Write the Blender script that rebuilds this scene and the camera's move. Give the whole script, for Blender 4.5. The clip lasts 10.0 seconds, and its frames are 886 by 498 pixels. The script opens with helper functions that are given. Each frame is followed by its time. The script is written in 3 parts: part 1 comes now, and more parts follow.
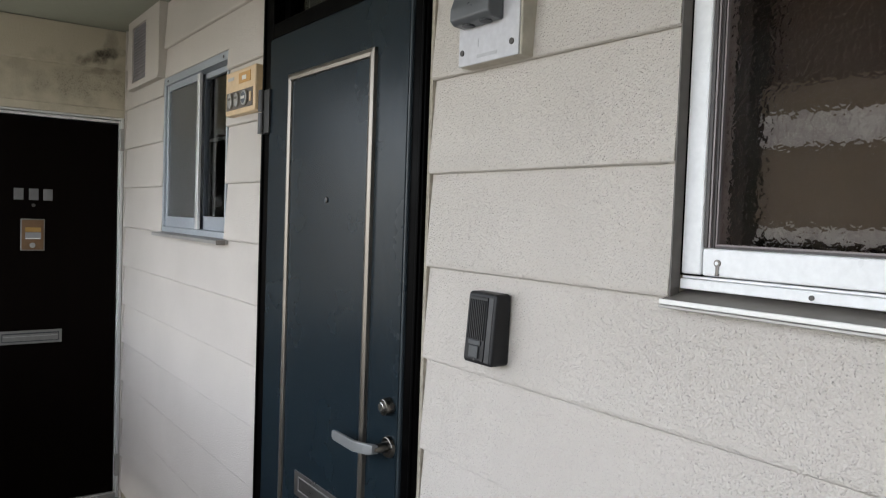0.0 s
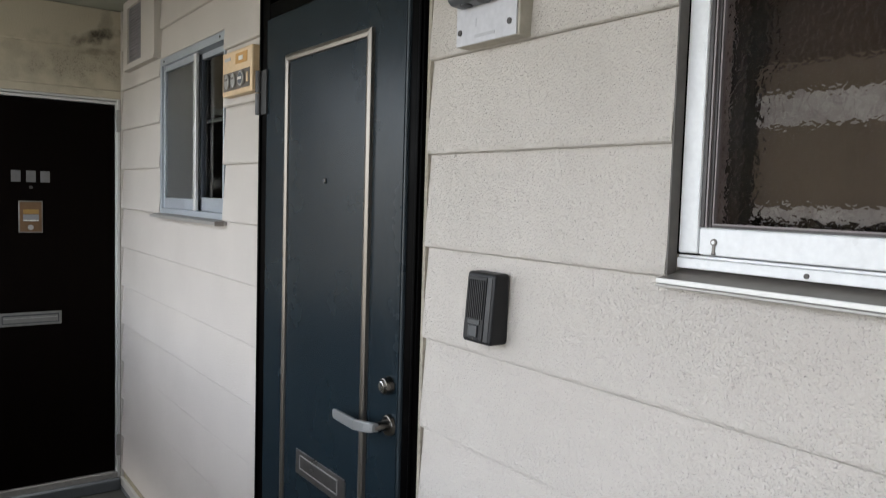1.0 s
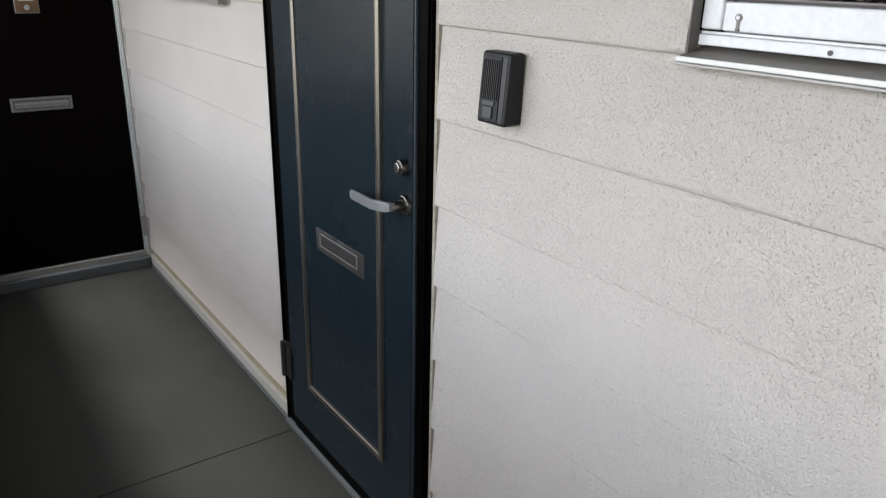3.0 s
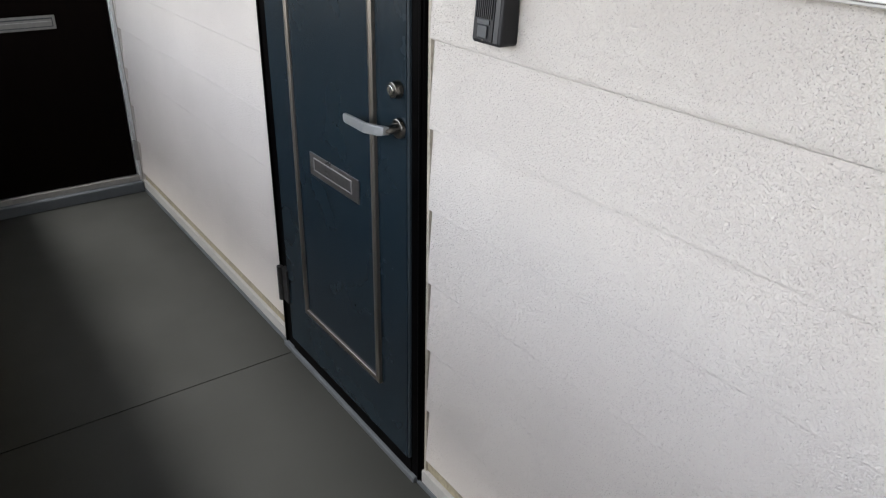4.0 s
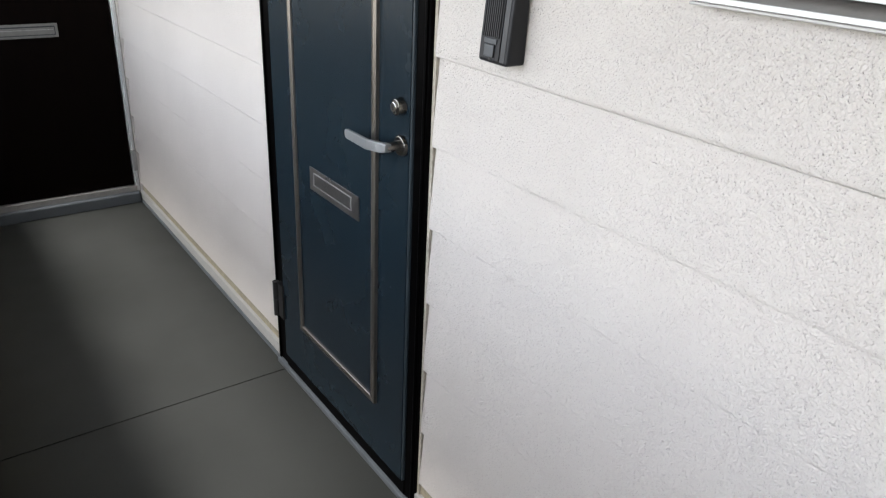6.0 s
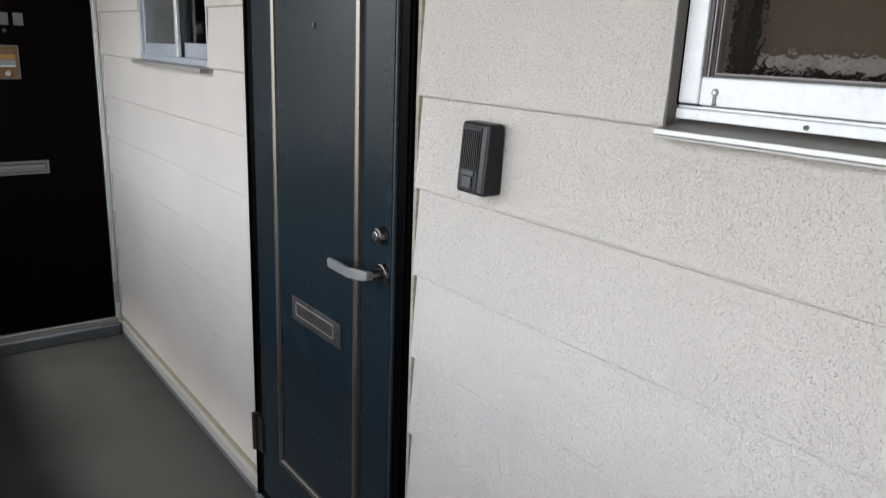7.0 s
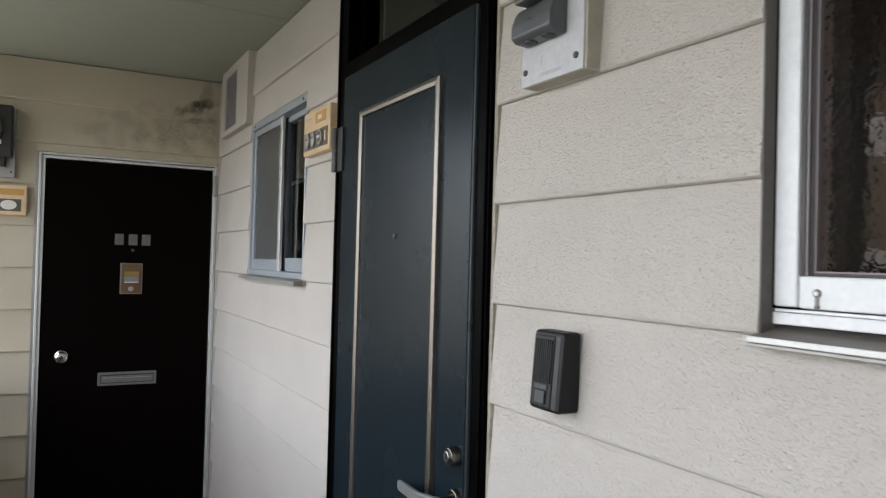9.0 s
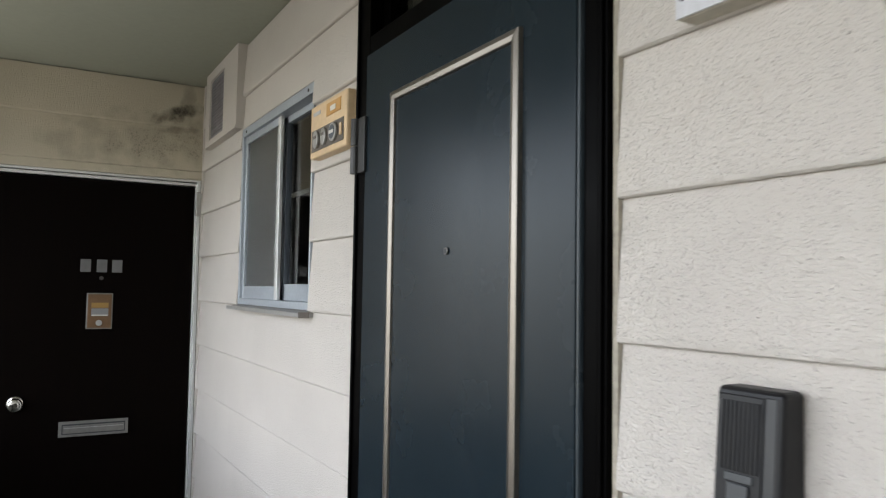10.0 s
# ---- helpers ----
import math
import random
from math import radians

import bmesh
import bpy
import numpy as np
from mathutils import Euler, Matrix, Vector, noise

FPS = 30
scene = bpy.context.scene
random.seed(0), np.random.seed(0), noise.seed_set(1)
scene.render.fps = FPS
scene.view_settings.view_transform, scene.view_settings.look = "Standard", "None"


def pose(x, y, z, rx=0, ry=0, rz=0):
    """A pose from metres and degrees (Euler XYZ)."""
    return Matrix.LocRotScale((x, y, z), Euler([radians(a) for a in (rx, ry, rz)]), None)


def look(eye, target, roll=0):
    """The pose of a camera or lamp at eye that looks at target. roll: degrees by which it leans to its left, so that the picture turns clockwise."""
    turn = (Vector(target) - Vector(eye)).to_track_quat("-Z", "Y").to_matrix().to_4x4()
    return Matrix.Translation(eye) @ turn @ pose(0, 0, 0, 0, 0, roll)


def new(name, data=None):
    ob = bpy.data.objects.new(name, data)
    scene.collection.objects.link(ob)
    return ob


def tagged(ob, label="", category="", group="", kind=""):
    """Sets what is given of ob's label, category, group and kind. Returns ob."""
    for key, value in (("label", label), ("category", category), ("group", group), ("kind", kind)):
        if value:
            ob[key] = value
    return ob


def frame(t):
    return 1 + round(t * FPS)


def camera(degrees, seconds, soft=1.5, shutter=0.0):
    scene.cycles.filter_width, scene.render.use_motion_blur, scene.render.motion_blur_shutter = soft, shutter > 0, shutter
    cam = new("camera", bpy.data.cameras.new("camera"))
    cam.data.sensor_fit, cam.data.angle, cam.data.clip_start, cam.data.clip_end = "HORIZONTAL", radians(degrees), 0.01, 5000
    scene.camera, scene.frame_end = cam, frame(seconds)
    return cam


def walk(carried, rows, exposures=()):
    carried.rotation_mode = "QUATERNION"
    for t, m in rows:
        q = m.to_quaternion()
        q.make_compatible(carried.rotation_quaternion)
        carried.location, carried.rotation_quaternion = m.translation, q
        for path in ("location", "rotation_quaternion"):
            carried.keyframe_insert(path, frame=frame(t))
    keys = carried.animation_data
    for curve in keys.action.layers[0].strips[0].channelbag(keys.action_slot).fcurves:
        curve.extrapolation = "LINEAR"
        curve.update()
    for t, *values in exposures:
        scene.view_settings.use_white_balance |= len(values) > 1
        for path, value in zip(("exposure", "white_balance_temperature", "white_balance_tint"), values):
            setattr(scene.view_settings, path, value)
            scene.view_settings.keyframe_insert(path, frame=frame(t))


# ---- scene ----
cam = camera(61.8, 10.0, soft=1.15, shutter=0.3)
PATH = [
    (0, (0.33, 0.398, 1.553), (1.504, 2.015, 1.468), 2.0),
    (0.5, (0.323, 0.392, 1.55), (1.504, 2.006, 1.514), 1.9),
    (1, (0.323, 0.392, 1.555), (1.501, 2.001, 1.415), 1.7),
    (1.5, (0.313, 0.388, 1.553), (1.474, 1.991, 1.271), 1.8),
    (2, (0.313, 0.389, 1.551), (1.447, 1.974, 1.105), 2.0),
    (2.5, (0.304, 0.38, 1.553), (1.419, 1.935, 0.972), 1.7),
    (4, (0.311, 0.386, 1.555), (1.37, 1.827, 0.66), 1.2),
    (4.5, (0.314, 0.393, 1.549), (1.367, 1.815, 0.616), 1.5),
    (5, (0.323, 0.411, 1.548), (1.375, 1.832, 0.614), 1.8),
    (6.5, (0.316, 0.41, 1.547), (1.436, 1.902, 0.827), 2.8),
    (7, (0.318, 0.398, 1.549), (1.49, 1.931, 1.022), 2.3),
    (7.5, (0.32, 0.388, 1.543), (1.515, 1.952, 1.188), 2.1),
    (7.7, (0.325, 0.378, 1.539), (1.518, 1.958, 1.255), 1.9),
    (8, (0.358, 0.371, 1.544), (1.53, 1.979, 1.344), 1.2),
    (8.3, (0.394, 0.358, 1.539), (1.528, 2.003, 1.458), 2.5),
    (8.5, (0.411, 0.358, 1.54), (1.503, 2.033, 1.514), 2.7),
    (8.7, (0.429, 0.379, 1.531), (1.467, 2.089, 1.539), 1.5),
    (9, (0.448, 0.448, 1.529), (1.39, 2.212, 1.562), 1.5),
    (9.3, (0.464, 0.579, 1.522), (1.404, 2.343, 1.586), 1.9),
    (9.5, (0.466, 0.674, 1.531), (1.445, 2.416, 1.622), 1.4),
    (9.7, (0.476, 0.768, 1.527), (1.477, 2.496, 1.642), 0.4),
    (10, (0.522, 0.931, 1.516), (1.509, 2.667, 1.626), 0.9),
]
EXPOSE = [(t, 2.06 + stops, kelvin, tint) for t, stops, kelvin, tint in (
    (0.0, 0.06, 6300, 12), (1.5, 0.08, 6290, 12), (2.5, 0.12, 6290, 12), (4.0, 0.34, 6270, 13), (5.0, 0.55, 6230, 13), (6.5, 0.54, 6240, 12),
    (7.0, 0.2, 6250, 12), (7.5, 0.06, 6270, 12), (8.0, 0.0, 6280, 12), (8.5, 0.01, 6300, 12), (9.2, 0.08, 6310, 12), (10.0, 0.27, 6310, 11))]
walk(cam, [(t, look(eye, target, roll)) for t, eye, target, roll in PATH], EXPOSE)

# ---- sky and sun: an overcast day, light comes over the parapet ----
world = bpy.data.worlds.new("sky")
scene.world = world
world.use_nodes = True
wn = world.node_tree
sky = wn.nodes.new("ShaderNodeTexSky")
sky.sky_type, sky.sun_disc = "NISHITA", False
sky.sun_elevation, sky.sun_rotation = radians(55.5), radians(-92)
pale = wn.nodes.new("ShaderNodeHueSaturation")
pale.inputs["Saturation"].default_value = 0.32
wn.links.new(sky.outputs[0], pale.inputs["Color"])
wn.links.new(pale.outputs[0], wn.nodes["Background"].inputs[0])
wn.nodes["Background"].inputs[1].default_value = 0.15
sun = new("sun", bpy.data.lights.new("sun", "SUN"))
sun.data.energy, sun.data.angle, sun.data.color = 1.1, radians(9), (1.0, 0.97, 0.92)
sun.matrix_world = look((-4, 1.2, 5.82), (0, 1.2, 0))

# ---- plan (metres) ----
W = 1.217          # lips of the siding on the flat side
END = 4.385        # lips of the siding on the end wall
LAP, LAP0 = 0.195, 0.083
CEIL = 2.43
LEFT = 0.02        # inner face of the unseen low parapet
EAVE = -0.36       # outer edge of the ceiling slab, out of view, set to shape the light
BACK = -0.95        # unseen wall behind, drawn near to dim the near siding

# ---- helpers ----
ORIGIN = {}


def thing(name, at, label="", category="", group="", kind=""):
    ob = new(name)
    ob.location = at
    ob.empty_display_size = 0.05
    ORIGIN[ob] = Vector(at)
    return tagged(ob, label, category, group, kind)


def part(name, bm, material, parent=None, label=""):
    """One mesh of a bmesh in world places, under a thing or a part."""
    org = ORIGIN[parent] if parent is not None else Vector((0, 0, 0))
    bmesh.ops.translate(bm, verts=bm.verts, vec=-org)
    bmesh.ops.recalc_face_normals(bm, faces=bm.faces)
    me = bpy.data.meshes.new(name)
    bm.to_mesh(me)
    bm.free()
    me.materials.append(material)
    ob = new(name, me)
    if parent is not None:
        ob.parent = parent
        ORIGIN[ob] = org
    if label:
        ob["label"] = label
    return ob


def box(x0, x1, y0, y1, z0, z1, bevel=0.0, into=None, segments=2):
    bm = into or bmesh.new()
    made = bmesh.ops.create_cube(bm, size=1)["verts"]
    for v in made:
        v.co = Vector(((x0 + x1) / 2 + v.co.x * abs(x1 - x0), (y0 + y1) / 2 + v.co.y * abs(y1 - y0), (z0 + z1) / 2 + v.co.z * abs(z1 - z0)))
    if bevel:
        edges = list({e for v in made for e in v.link_edges})
        bmesh.ops.bevel(bm, geom=edges, offset=bevel, segments=segments, affect="EDGES", profile=0.5)
    return bm


def disc(at, radius, depth, axis="x", top=None, sides=28, bevel=0.0, into=None):
    """A cylinder or cone whose axis runs along x or y from at, towards the minus side."""
    bm = into or bmesh.new()
    m = Matrix.Rotation(radians(-90), 4, "Y") if axis == "x" else Matrix.Rotation(radians(90), 4, "X")
    off = Vector((-depth / 2, 0, 0)) if axis == "x" else Vector((0, -depth / 2, 0))
    made = bmesh.ops.create_cone(bm, cap_ends=True, segments=sides, radius1=radius, radius2=radius if top is None else top, depth=depth,
                                 matrix=Matrix.Translation(Vector(at) + off) @ m)["verts"]
    if bevel:
        edges = [e for e in {e for v in made for e in v.link_edges} if any(len(f.verts) > 4 for f in e.link_faces)]
        bmesh.ops.bevel(bm, geom=edges, offset=bevel, segments=2, affect="EDGES", profile=0.5)
    return bm


def smooth(ob):
    for f in ob.data.polygons:
        f.use_smooth = True
    return ob


def extrude_profile(points, axis, a, b, into=None):
    """A closed outline of (u, z) drawn out along axis from a to b; u is y for axis x, and x for axis y."""
    bm = into or bmesh.new()
    rows = []
    for s in (a, b):
        rows.append([bm.verts.new((s, u, z) if axis == "x" else (u, s, z)) for u, z in points])
    n = len(points)
    for i in range(n):
        bm.faces.new((rows[0][i], rows[0][(i + 1) % n], rows[1][(i + 1) % n], rows[1][i]))
    bm.faces.new(rows[0])
    bm.faces.new(rows[1][::-1])
    return bm


def walled(along, across0, across1, a0, a1, z0, z1, holes):
    """A wall from a0 to a1 along y or x, with openings (a0, a1, z0, z1) right through it, in one mesh."""
    cuts = sorted({a0, a1, *[h[0] for h in holes], *[h[1] for h in holes]})
    levels = sorted({z0, z1, *[h[2] for h in holes], *[h[3] for h in holes]})
    bm = bmesh.new()

    def solid(i, j):
        if not (0 <= i < len(cuts) - 1 and 0 <= j < len(levels) - 1):
            return False
        a, z = (cuts[i] + cuts[i + 1]) / 2, (levels[j] + levels[j + 1]) / 2
        return not any(h[0] < a < h[1] and h[2] < z < h[3] for h in holes)

    def at(c, a, z):
        return (c, a, z) if along == "y" else (a, c, z)

    def face(*points):
        bm.faces.new([bm.verts.new(p) for p in points])

    for i in range(len(cuts) - 1):
        for j in range(len(levels) - 1):
            if not solid(i, j):
                continue
            p, q, lo, hi = cuts[i], cuts[i + 1], levels[j], levels[j + 1]
            for c in (across0, across1):
                face(at(c, p, lo), at(c, q, lo), at(c, q, hi), at(c, p, hi))
            for di, dj, ends in ((-1, 0, ((p, lo), (p, hi))), (1, 0, ((q, lo), (q, hi))), (0, -1, ((p, lo), (q, lo))), (0, 1, ((p, hi), (q, hi)))):
                if not solid(i + di, j + dj):
                    (a, z), (b, y) = ends
                    face(at(across0, a, z), at(across1, a, z), at(across1, b, y), at(across0, b, y))
    bmesh.ops.remove_doubles(bm, verts=bm.verts, dist=1e-5)
    return bm


# ---- materials ----
def base_material(name):
    m = bpy.data.materials.new(name)
    m.use_nodes = True
    return m, m.node_tree, m.node_tree.nodes["Principled BSDF"]


def surface(name, colour, rough=0.5, metal=0.0, vary=0.08, scale=9.0, grain=60.0, bump=0.0, stretch=(1, 1, 1), rough_vary=0.1, coat=0.0, gloss=0.5):
    """Paint, metal, plastic or plaster with uneven tone at two scales and a fine relief."""
    m, nt, bsdf = base_material(name)
    n, l = nt.nodes, nt.links
    geo = n.new("ShaderNodeNewGeometry")
    mapping = n.new("ShaderNodeMapping")
    mapping.inputs["Scale"].default_value = stretch
    l.new(geo.outputs["Position"], mapping.inputs[0])
    big, fine = n.new("ShaderNodeTexNoise"), n.new("ShaderNodeTexNoise")
    big.inputs["Scale"].default_value, big.inputs["Detail"].default_value = scale, 5
    fine.inputs["Scale"].default_value, fine.inputs["Detail"].default_value = grain, 3
    l.new(mapping.outputs[0], big.inputs[0])
    l.new(mapping.outputs[0], fine.inputs[0])
    total = n.new("ShaderNodeMath")
    total.operation = "ADD"
    l.new(big.outputs[0], total.inputs[0])
    l.new(fine.outputs[0], total.inputs[1])
    tone = n.new("ShaderNodeMapRange")
    tone.inputs["From Min"].default_value, tone.inputs["From Max"].default_value = 0.6, 1.4
    tone.inputs["To Min"].default_value, tone.inputs["To Max"].default_value = 1 - vary, 1 + vary
    l.new(total.outputs[0], tone.inputs[0])
    mix = n.new("ShaderNodeVectorMath")
    mix.operation = "SCALE"
    mix.inputs[0].default_value = colour
    l.new(tone.outputs[0], mix.inputs["Scale"])
    l.new(mix.outputs[0], bsdf.inputs["Base Color"])
    rr = n.new("ShaderNodeMapRange")
    rr.inputs["From Min"].default_value, rr.inputs["From Max"].default_value = 0.3, 0.7
    rr.inputs["To Min"].default_value, rr.inputs["To Max"].default_value = max(0.02, rough - rough_vary), min(1, rough + rough_vary)
    l.new(big.outputs[0], rr.inputs[0])
    l.new(rr.outputs[0], bsdf.inputs["Roughness"])
    bsdf.inputs["Metallic"].default_value = metal
    bsdf.inputs["Coat Weight"].default_value = coat
    bsdf.inputs["Specular IOR Level"].default_value = gloss
    if bump:
        b = n.new("ShaderNodeBump")
        b.inputs["Strength"].default_value, b.inputs["Distance"].default_value = 1.0, bump
        l.new(fine.outputs[0], b.inputs["Height"])
        l.new(b.outputs[0], bsdf.inputs["Normal"])
    return m


def siding_material(name, colour, soot=False):
    """Cream spray-coated lap boards: a stucco skin with small pits, darker in the pits."""
    m, nt, bsdf = base_material(name)
    n, l = nt.nodes, nt.links
    geo = n.new("ShaderNodeNewGeometry")

    def noise_of(scale, detail=3.0, distortion=0.0):
        t = n.new("ShaderNodeTexNoise")
        t.inputs["Scale"].default_value, t.inputs["Detail"].default_value, t.inputs["Distortion"].default_value = scale, detail, distortion
        l.new(geo.outputs["Position"], t.inputs[0])
        return t.outputs[0]

    def ranged(source, a, b, c, d, kind="LINEAR"):
        r = n.new("ShaderNodeMapRange")
        r.interpolation_type = kind
        for key, v in zip(("From Min", "From Max", "To Min", "To Max"), (a, b, c, d)):
            r.inputs[key].default_value = v
        l.new(source, r.inputs[0])
        return r.outputs[0]

    def sums(op, a, b):
        k = n.new("ShaderNodeMath")
        k.operation = op
        for i, v in enumerate((a, b)):
            if isinstance(v, (int, float)):
                k.inputs[i].default_value = v
            else:
                l.new(v, k.inputs[i])
        return k.outputs[0]

    warp = n.new("ShaderNodeVectorMath")
    warp.operation = "MULTIPLY_ADD"
    wobble = n.new("ShaderNodeTexNoise")
    wobble.inputs["Scale"].default_value = 120
    l.new(geo.outputs["Position"], wobble.inputs[0])
    l.new(wobble.outputs[1], warp.inputs[0])
    warp.inputs[1].default_value = (0.005, 0.005, 0.005)
    l.new(geo.outputs["Position"], warp.inputs[2])
    cells = n.new("ShaderNodeTexVoronoi")
    cells.inputs["Scale"].default_value = 300
    l.new(warp.outputs[0], cells.inputs["Vector"])
    pit = ranged(cells.outputs["Distance"], 0.12, 0.34, 1.0, 0.0, "SMOOTHSTEP")
    some = ranged(noise_of(150, 2), 0.42, 0.58, 0.0, 1.0, "SMOOTHSTEP")
    pit = sums("MULTIPLY", pit, some)
    lumps = noise_of(250, 4, 0.1)
    height = sums("SUBTRACT", sums("MULTIPLY", lumps, 1.1), sums("MULTIPLY", pit, 0.65))
    bump = n.new("ShaderNodeBump")
    bump.inputs["Strength"].default_value, bump.inputs["Distance"].default_value = 1.0, 0.0034
    l.new(height, bump.inputs["Height"])
    l.new(bump.outputs[0], bsdf.inputs["Normal"])
    stain = ranged(noise_of(3.1, 6), 0.35, 0.7, 1.0, 0.93)
    tone = sums("MULTIPLY", stain, ranged(pit, 0, 1, 1.0, 0.86))
    info = n.new("ShaderNodeObjectInfo")
    tone = sums("MULTIPLY", tone, ranged(info.outputs["Random"], 0, 1, 0.985, 1.015))
    colour_node = n.new("ShaderNodeVectorMath")
    colour_node.operation = "SCALE"
    colour_node.inputs[0].default_value = colour
    l.new(tone, colour_node.inputs["Scale"])
    out = colour_node.outputs[0]
    if soot:
        # a dark smear on the lip of the upper board, thinning downwards into flecks that paint relief shading
        place = n.new("ShaderNodeSeparateXYZ")
        l.new(geo.outputs["Position"], place.inputs[0])
        drift = ranged(noise_of(13, 5), 0.3, 0.7, -0.9, 0.9)
        relief_flecks = ranged(noise_of(120, 4, 0.3), 0.42, 0.64, 0.2, 1.0)
        total = None
        for cx, cz, rx, rz, rise, much, flecked in ((1.10, 2.283, 0.125, 0.042, 0.3, 1.0, 0), (1.10, 2.214, 0.10, 0.022, 0.1, 0.5, 0), (1.145, 2.34, 0.035, 0.14, 0.0, 0.35, 0),
                                                    (1.02, 2.150, 0.26, 0.105, 0.1, 0.5, 1), (0.95, 2.15, 0.38, 0.14, 0.1, 0.24, 0)):
            off = sums("SUBTRACT", place.outputs[0], cx)
            dx = sums("DIVIDE", off, rx)
            dz = sums("DIVIDE", sums("SUBTRACT", sums("SUBTRACT", place.outputs[2], cz), sums("MULTIPLY", off, rise)), rz)
            far = sums("ADD", drift, sums("ADD", sums("MULTIPLY", dx, dx), sums("MULTIPLY", dz, dz)))
            spot = ranged(far, -0.3, 1.3, much, 0.0, "SMOOTHSTEP")
            if flecked:
                spot = sums("MULTIPLY", spot, relief_flecks)
            total = spot if total is None else sums("MAXIMUM", total, spot)
        speck = ranged(noise_of(120, 5, 0.5), 0.36, 0.64, 0.85, 1.05)
        total = sums("MULTIPLY", total, speck)
        grime = n.new("ShaderNodeMix")
        grime.data_type = "RGBA"
        grime.clamp_factor = True
        l.new(total, grime.inputs["Factor"])
        l.new(out, grime.inputs["A"])
        grime.inputs["B"].default_value = (0.05, 0.04, 0.025, 1)
        out = grime.outputs["Result"]
    l.new(out, bsdf.inputs["Base Color"])
    bsdf.inputs["Roughness"].default_value = 0.75
    return m


def glass_material(name, colour=(0.9, 0.92, 0.9), rough=0.03, wave=0.0, scale=40.0, ior=1.45):
    m, nt, bsdf = base_material(name)
    bsdf.inputs["Base Color"].default_value = (*colour, 1)
    bsdf.inputs["Roughness"].default_value = rough
    bsdf.inputs["Transmission Weight"].default_value = 1.0
    bsdf.inputs["IOR"].default_value = ior
    if wave:
        n, l = nt.nodes, nt.links
        geo, t, b = n.new("ShaderNodeNewGeometry"), n.new("ShaderNodeTexNoise"), n.new("ShaderNodeBump")
        t.inputs["Scale"].default_value, t.inputs["Detail"].default_value, t.inputs["Distortion"].default_value = scale, 1.0, 0.4
        b.inputs["Distance"].default_value = wave
        l.new(geo.outputs["Position"], t.inputs[0])
        l.new(t.outputs[0], b.inputs["Height"])
        l.new(b.outputs[0], bsdf.inputs["Normal"])
    return m


SIDING = siding_material("cream_siding", (0.536, 0.497, 0.446))
# same cream boards; the end wall's duller, yellower light is put into this colour
SIDING_END = siding_material("cream_siding_sooty_shaded", (0.505, 0.45, 0.34), soot=True)
PLASTER = surface("unlit_room_plaster", (0.12, 0.10, 0.085), 0.9, vary=0.1, bump=0.0005)
CEILING = surface("ceiling_paint", (0.295, 0.305, 0.245), 0.7, vary=0.05, scale=2.5, grain=40, bump=0.0004)
FLOOR = surface("floor_sheet", (0.0205, 0.0216, 0.0182), 0.65, vary=0.16, scale=2.2, grain=220, bump=0.0003)
FLOOR_EDGE = surface("floor_edge_coat", (0.075, 0.083, 0.088), 0.5, vary=0.1, scale=6, grain=120, bump=0.0003)
JOINT = surface("joint_rubber", (0.02, 0.02, 0.018), 0.8)
SEALANT = surface("aged_sealant", (0.36, 0.325, 0.26), 0.7, vary=0.3, scale=30, grain=90, bump=0.001)
BASE_WHITE = surface("base_paint", (0.29, 0.285, 0.265), 0.6, vary=0.1, scale=12, grain=120)
BASE_DIRT = surface("base_top_grime", (0.25, 0.22, 0.15), 0.85, vary=0.35, scale=14, grain=70)
CONCRETE = surface("parapet_paint", (0.40, 0.385, 0.35), 0.8, vary=0.1, scale=3, bump=0.001)
BOUNCE_WALL = surface("bounce_wall_render", (0.52, 0.475, 0.37), 0.9, vary=0.15, scale=0.8, grain=6)
BOUNCE_GROUND = surface("bounce_ground", (0.43, 0.405, 0.35), 0.9, vary=0.3, scale=0.3, grain=8)
DOOR_BLUE = surface("slate_blue_door_paint", (0.0085, 0.0152, 0.0203), 0.26, vary=0.1, scale=5, grain=300, bump=0.00012, rough_vary=0.03, gloss=0.17)
DOOR_EDGE = surface("slate_blue_door_edge", (0.03, 0.04, 0.047), 0.35, vary=0.1)
FRAME_BLACK = surface("black_frame_paint", (0.0009, 0.0008, 0.0008), 0.4, vary=0.2, scale=8, gloss=0.025)
TRIM_METAL = surface("champagne_trim", (0.23, 0.208, 0.18), 0.33, metal=0.9, vary=0.06, scale=5, grain=160, rough_vary=0.04)
STEEL = surface("satin_steel", (0.19, 0.178, 0.162), 0.26, metal=1.0, vary=0.1, scale=25, grain=200)
CHROME = surface("bright_steel", (0.75, 0.74, 0.72), 0.14, metal=1.0, vary=0.05, rough_vary=0.03)
LEVER = surface("lever_grey", (0.205, 0.21, 0.208), 0.42, metal=0.4, vary=0.08, scale=30)
# near-black paints the shade in keyway, flap recess and cable holes; dark glass too
SLOT_DARK = surface("slot_shadow", (0.03, 0.032, 0.034), 0.5)
DOOR_BROWN = surface("dark_brown_door_laminate", (0.0022, 0.0012, 0.0008), 0.55, vary=0.5, scale=7, grain=70, stretch=(6, 6, 0.5), gloss=0.03)
ALU = surface("aluminium_frame", (0.62, 0.62, 0.60), 0.42, metal=0.5, vary=0.08, scale=10, grain=90, stretch=(1, 1, 0.3))
ALU_BLUE = surface("bluish_anodised_frame", (0.365, 0.395, 0.425), 0.45, metal=0.4, vary=0.1, scale=10, grain=90)
WHITE_ALU = surface("white_window_frame", (0.74, 0.75, 0.75), 0.36, vary=0.09, scale=10, grain=90)
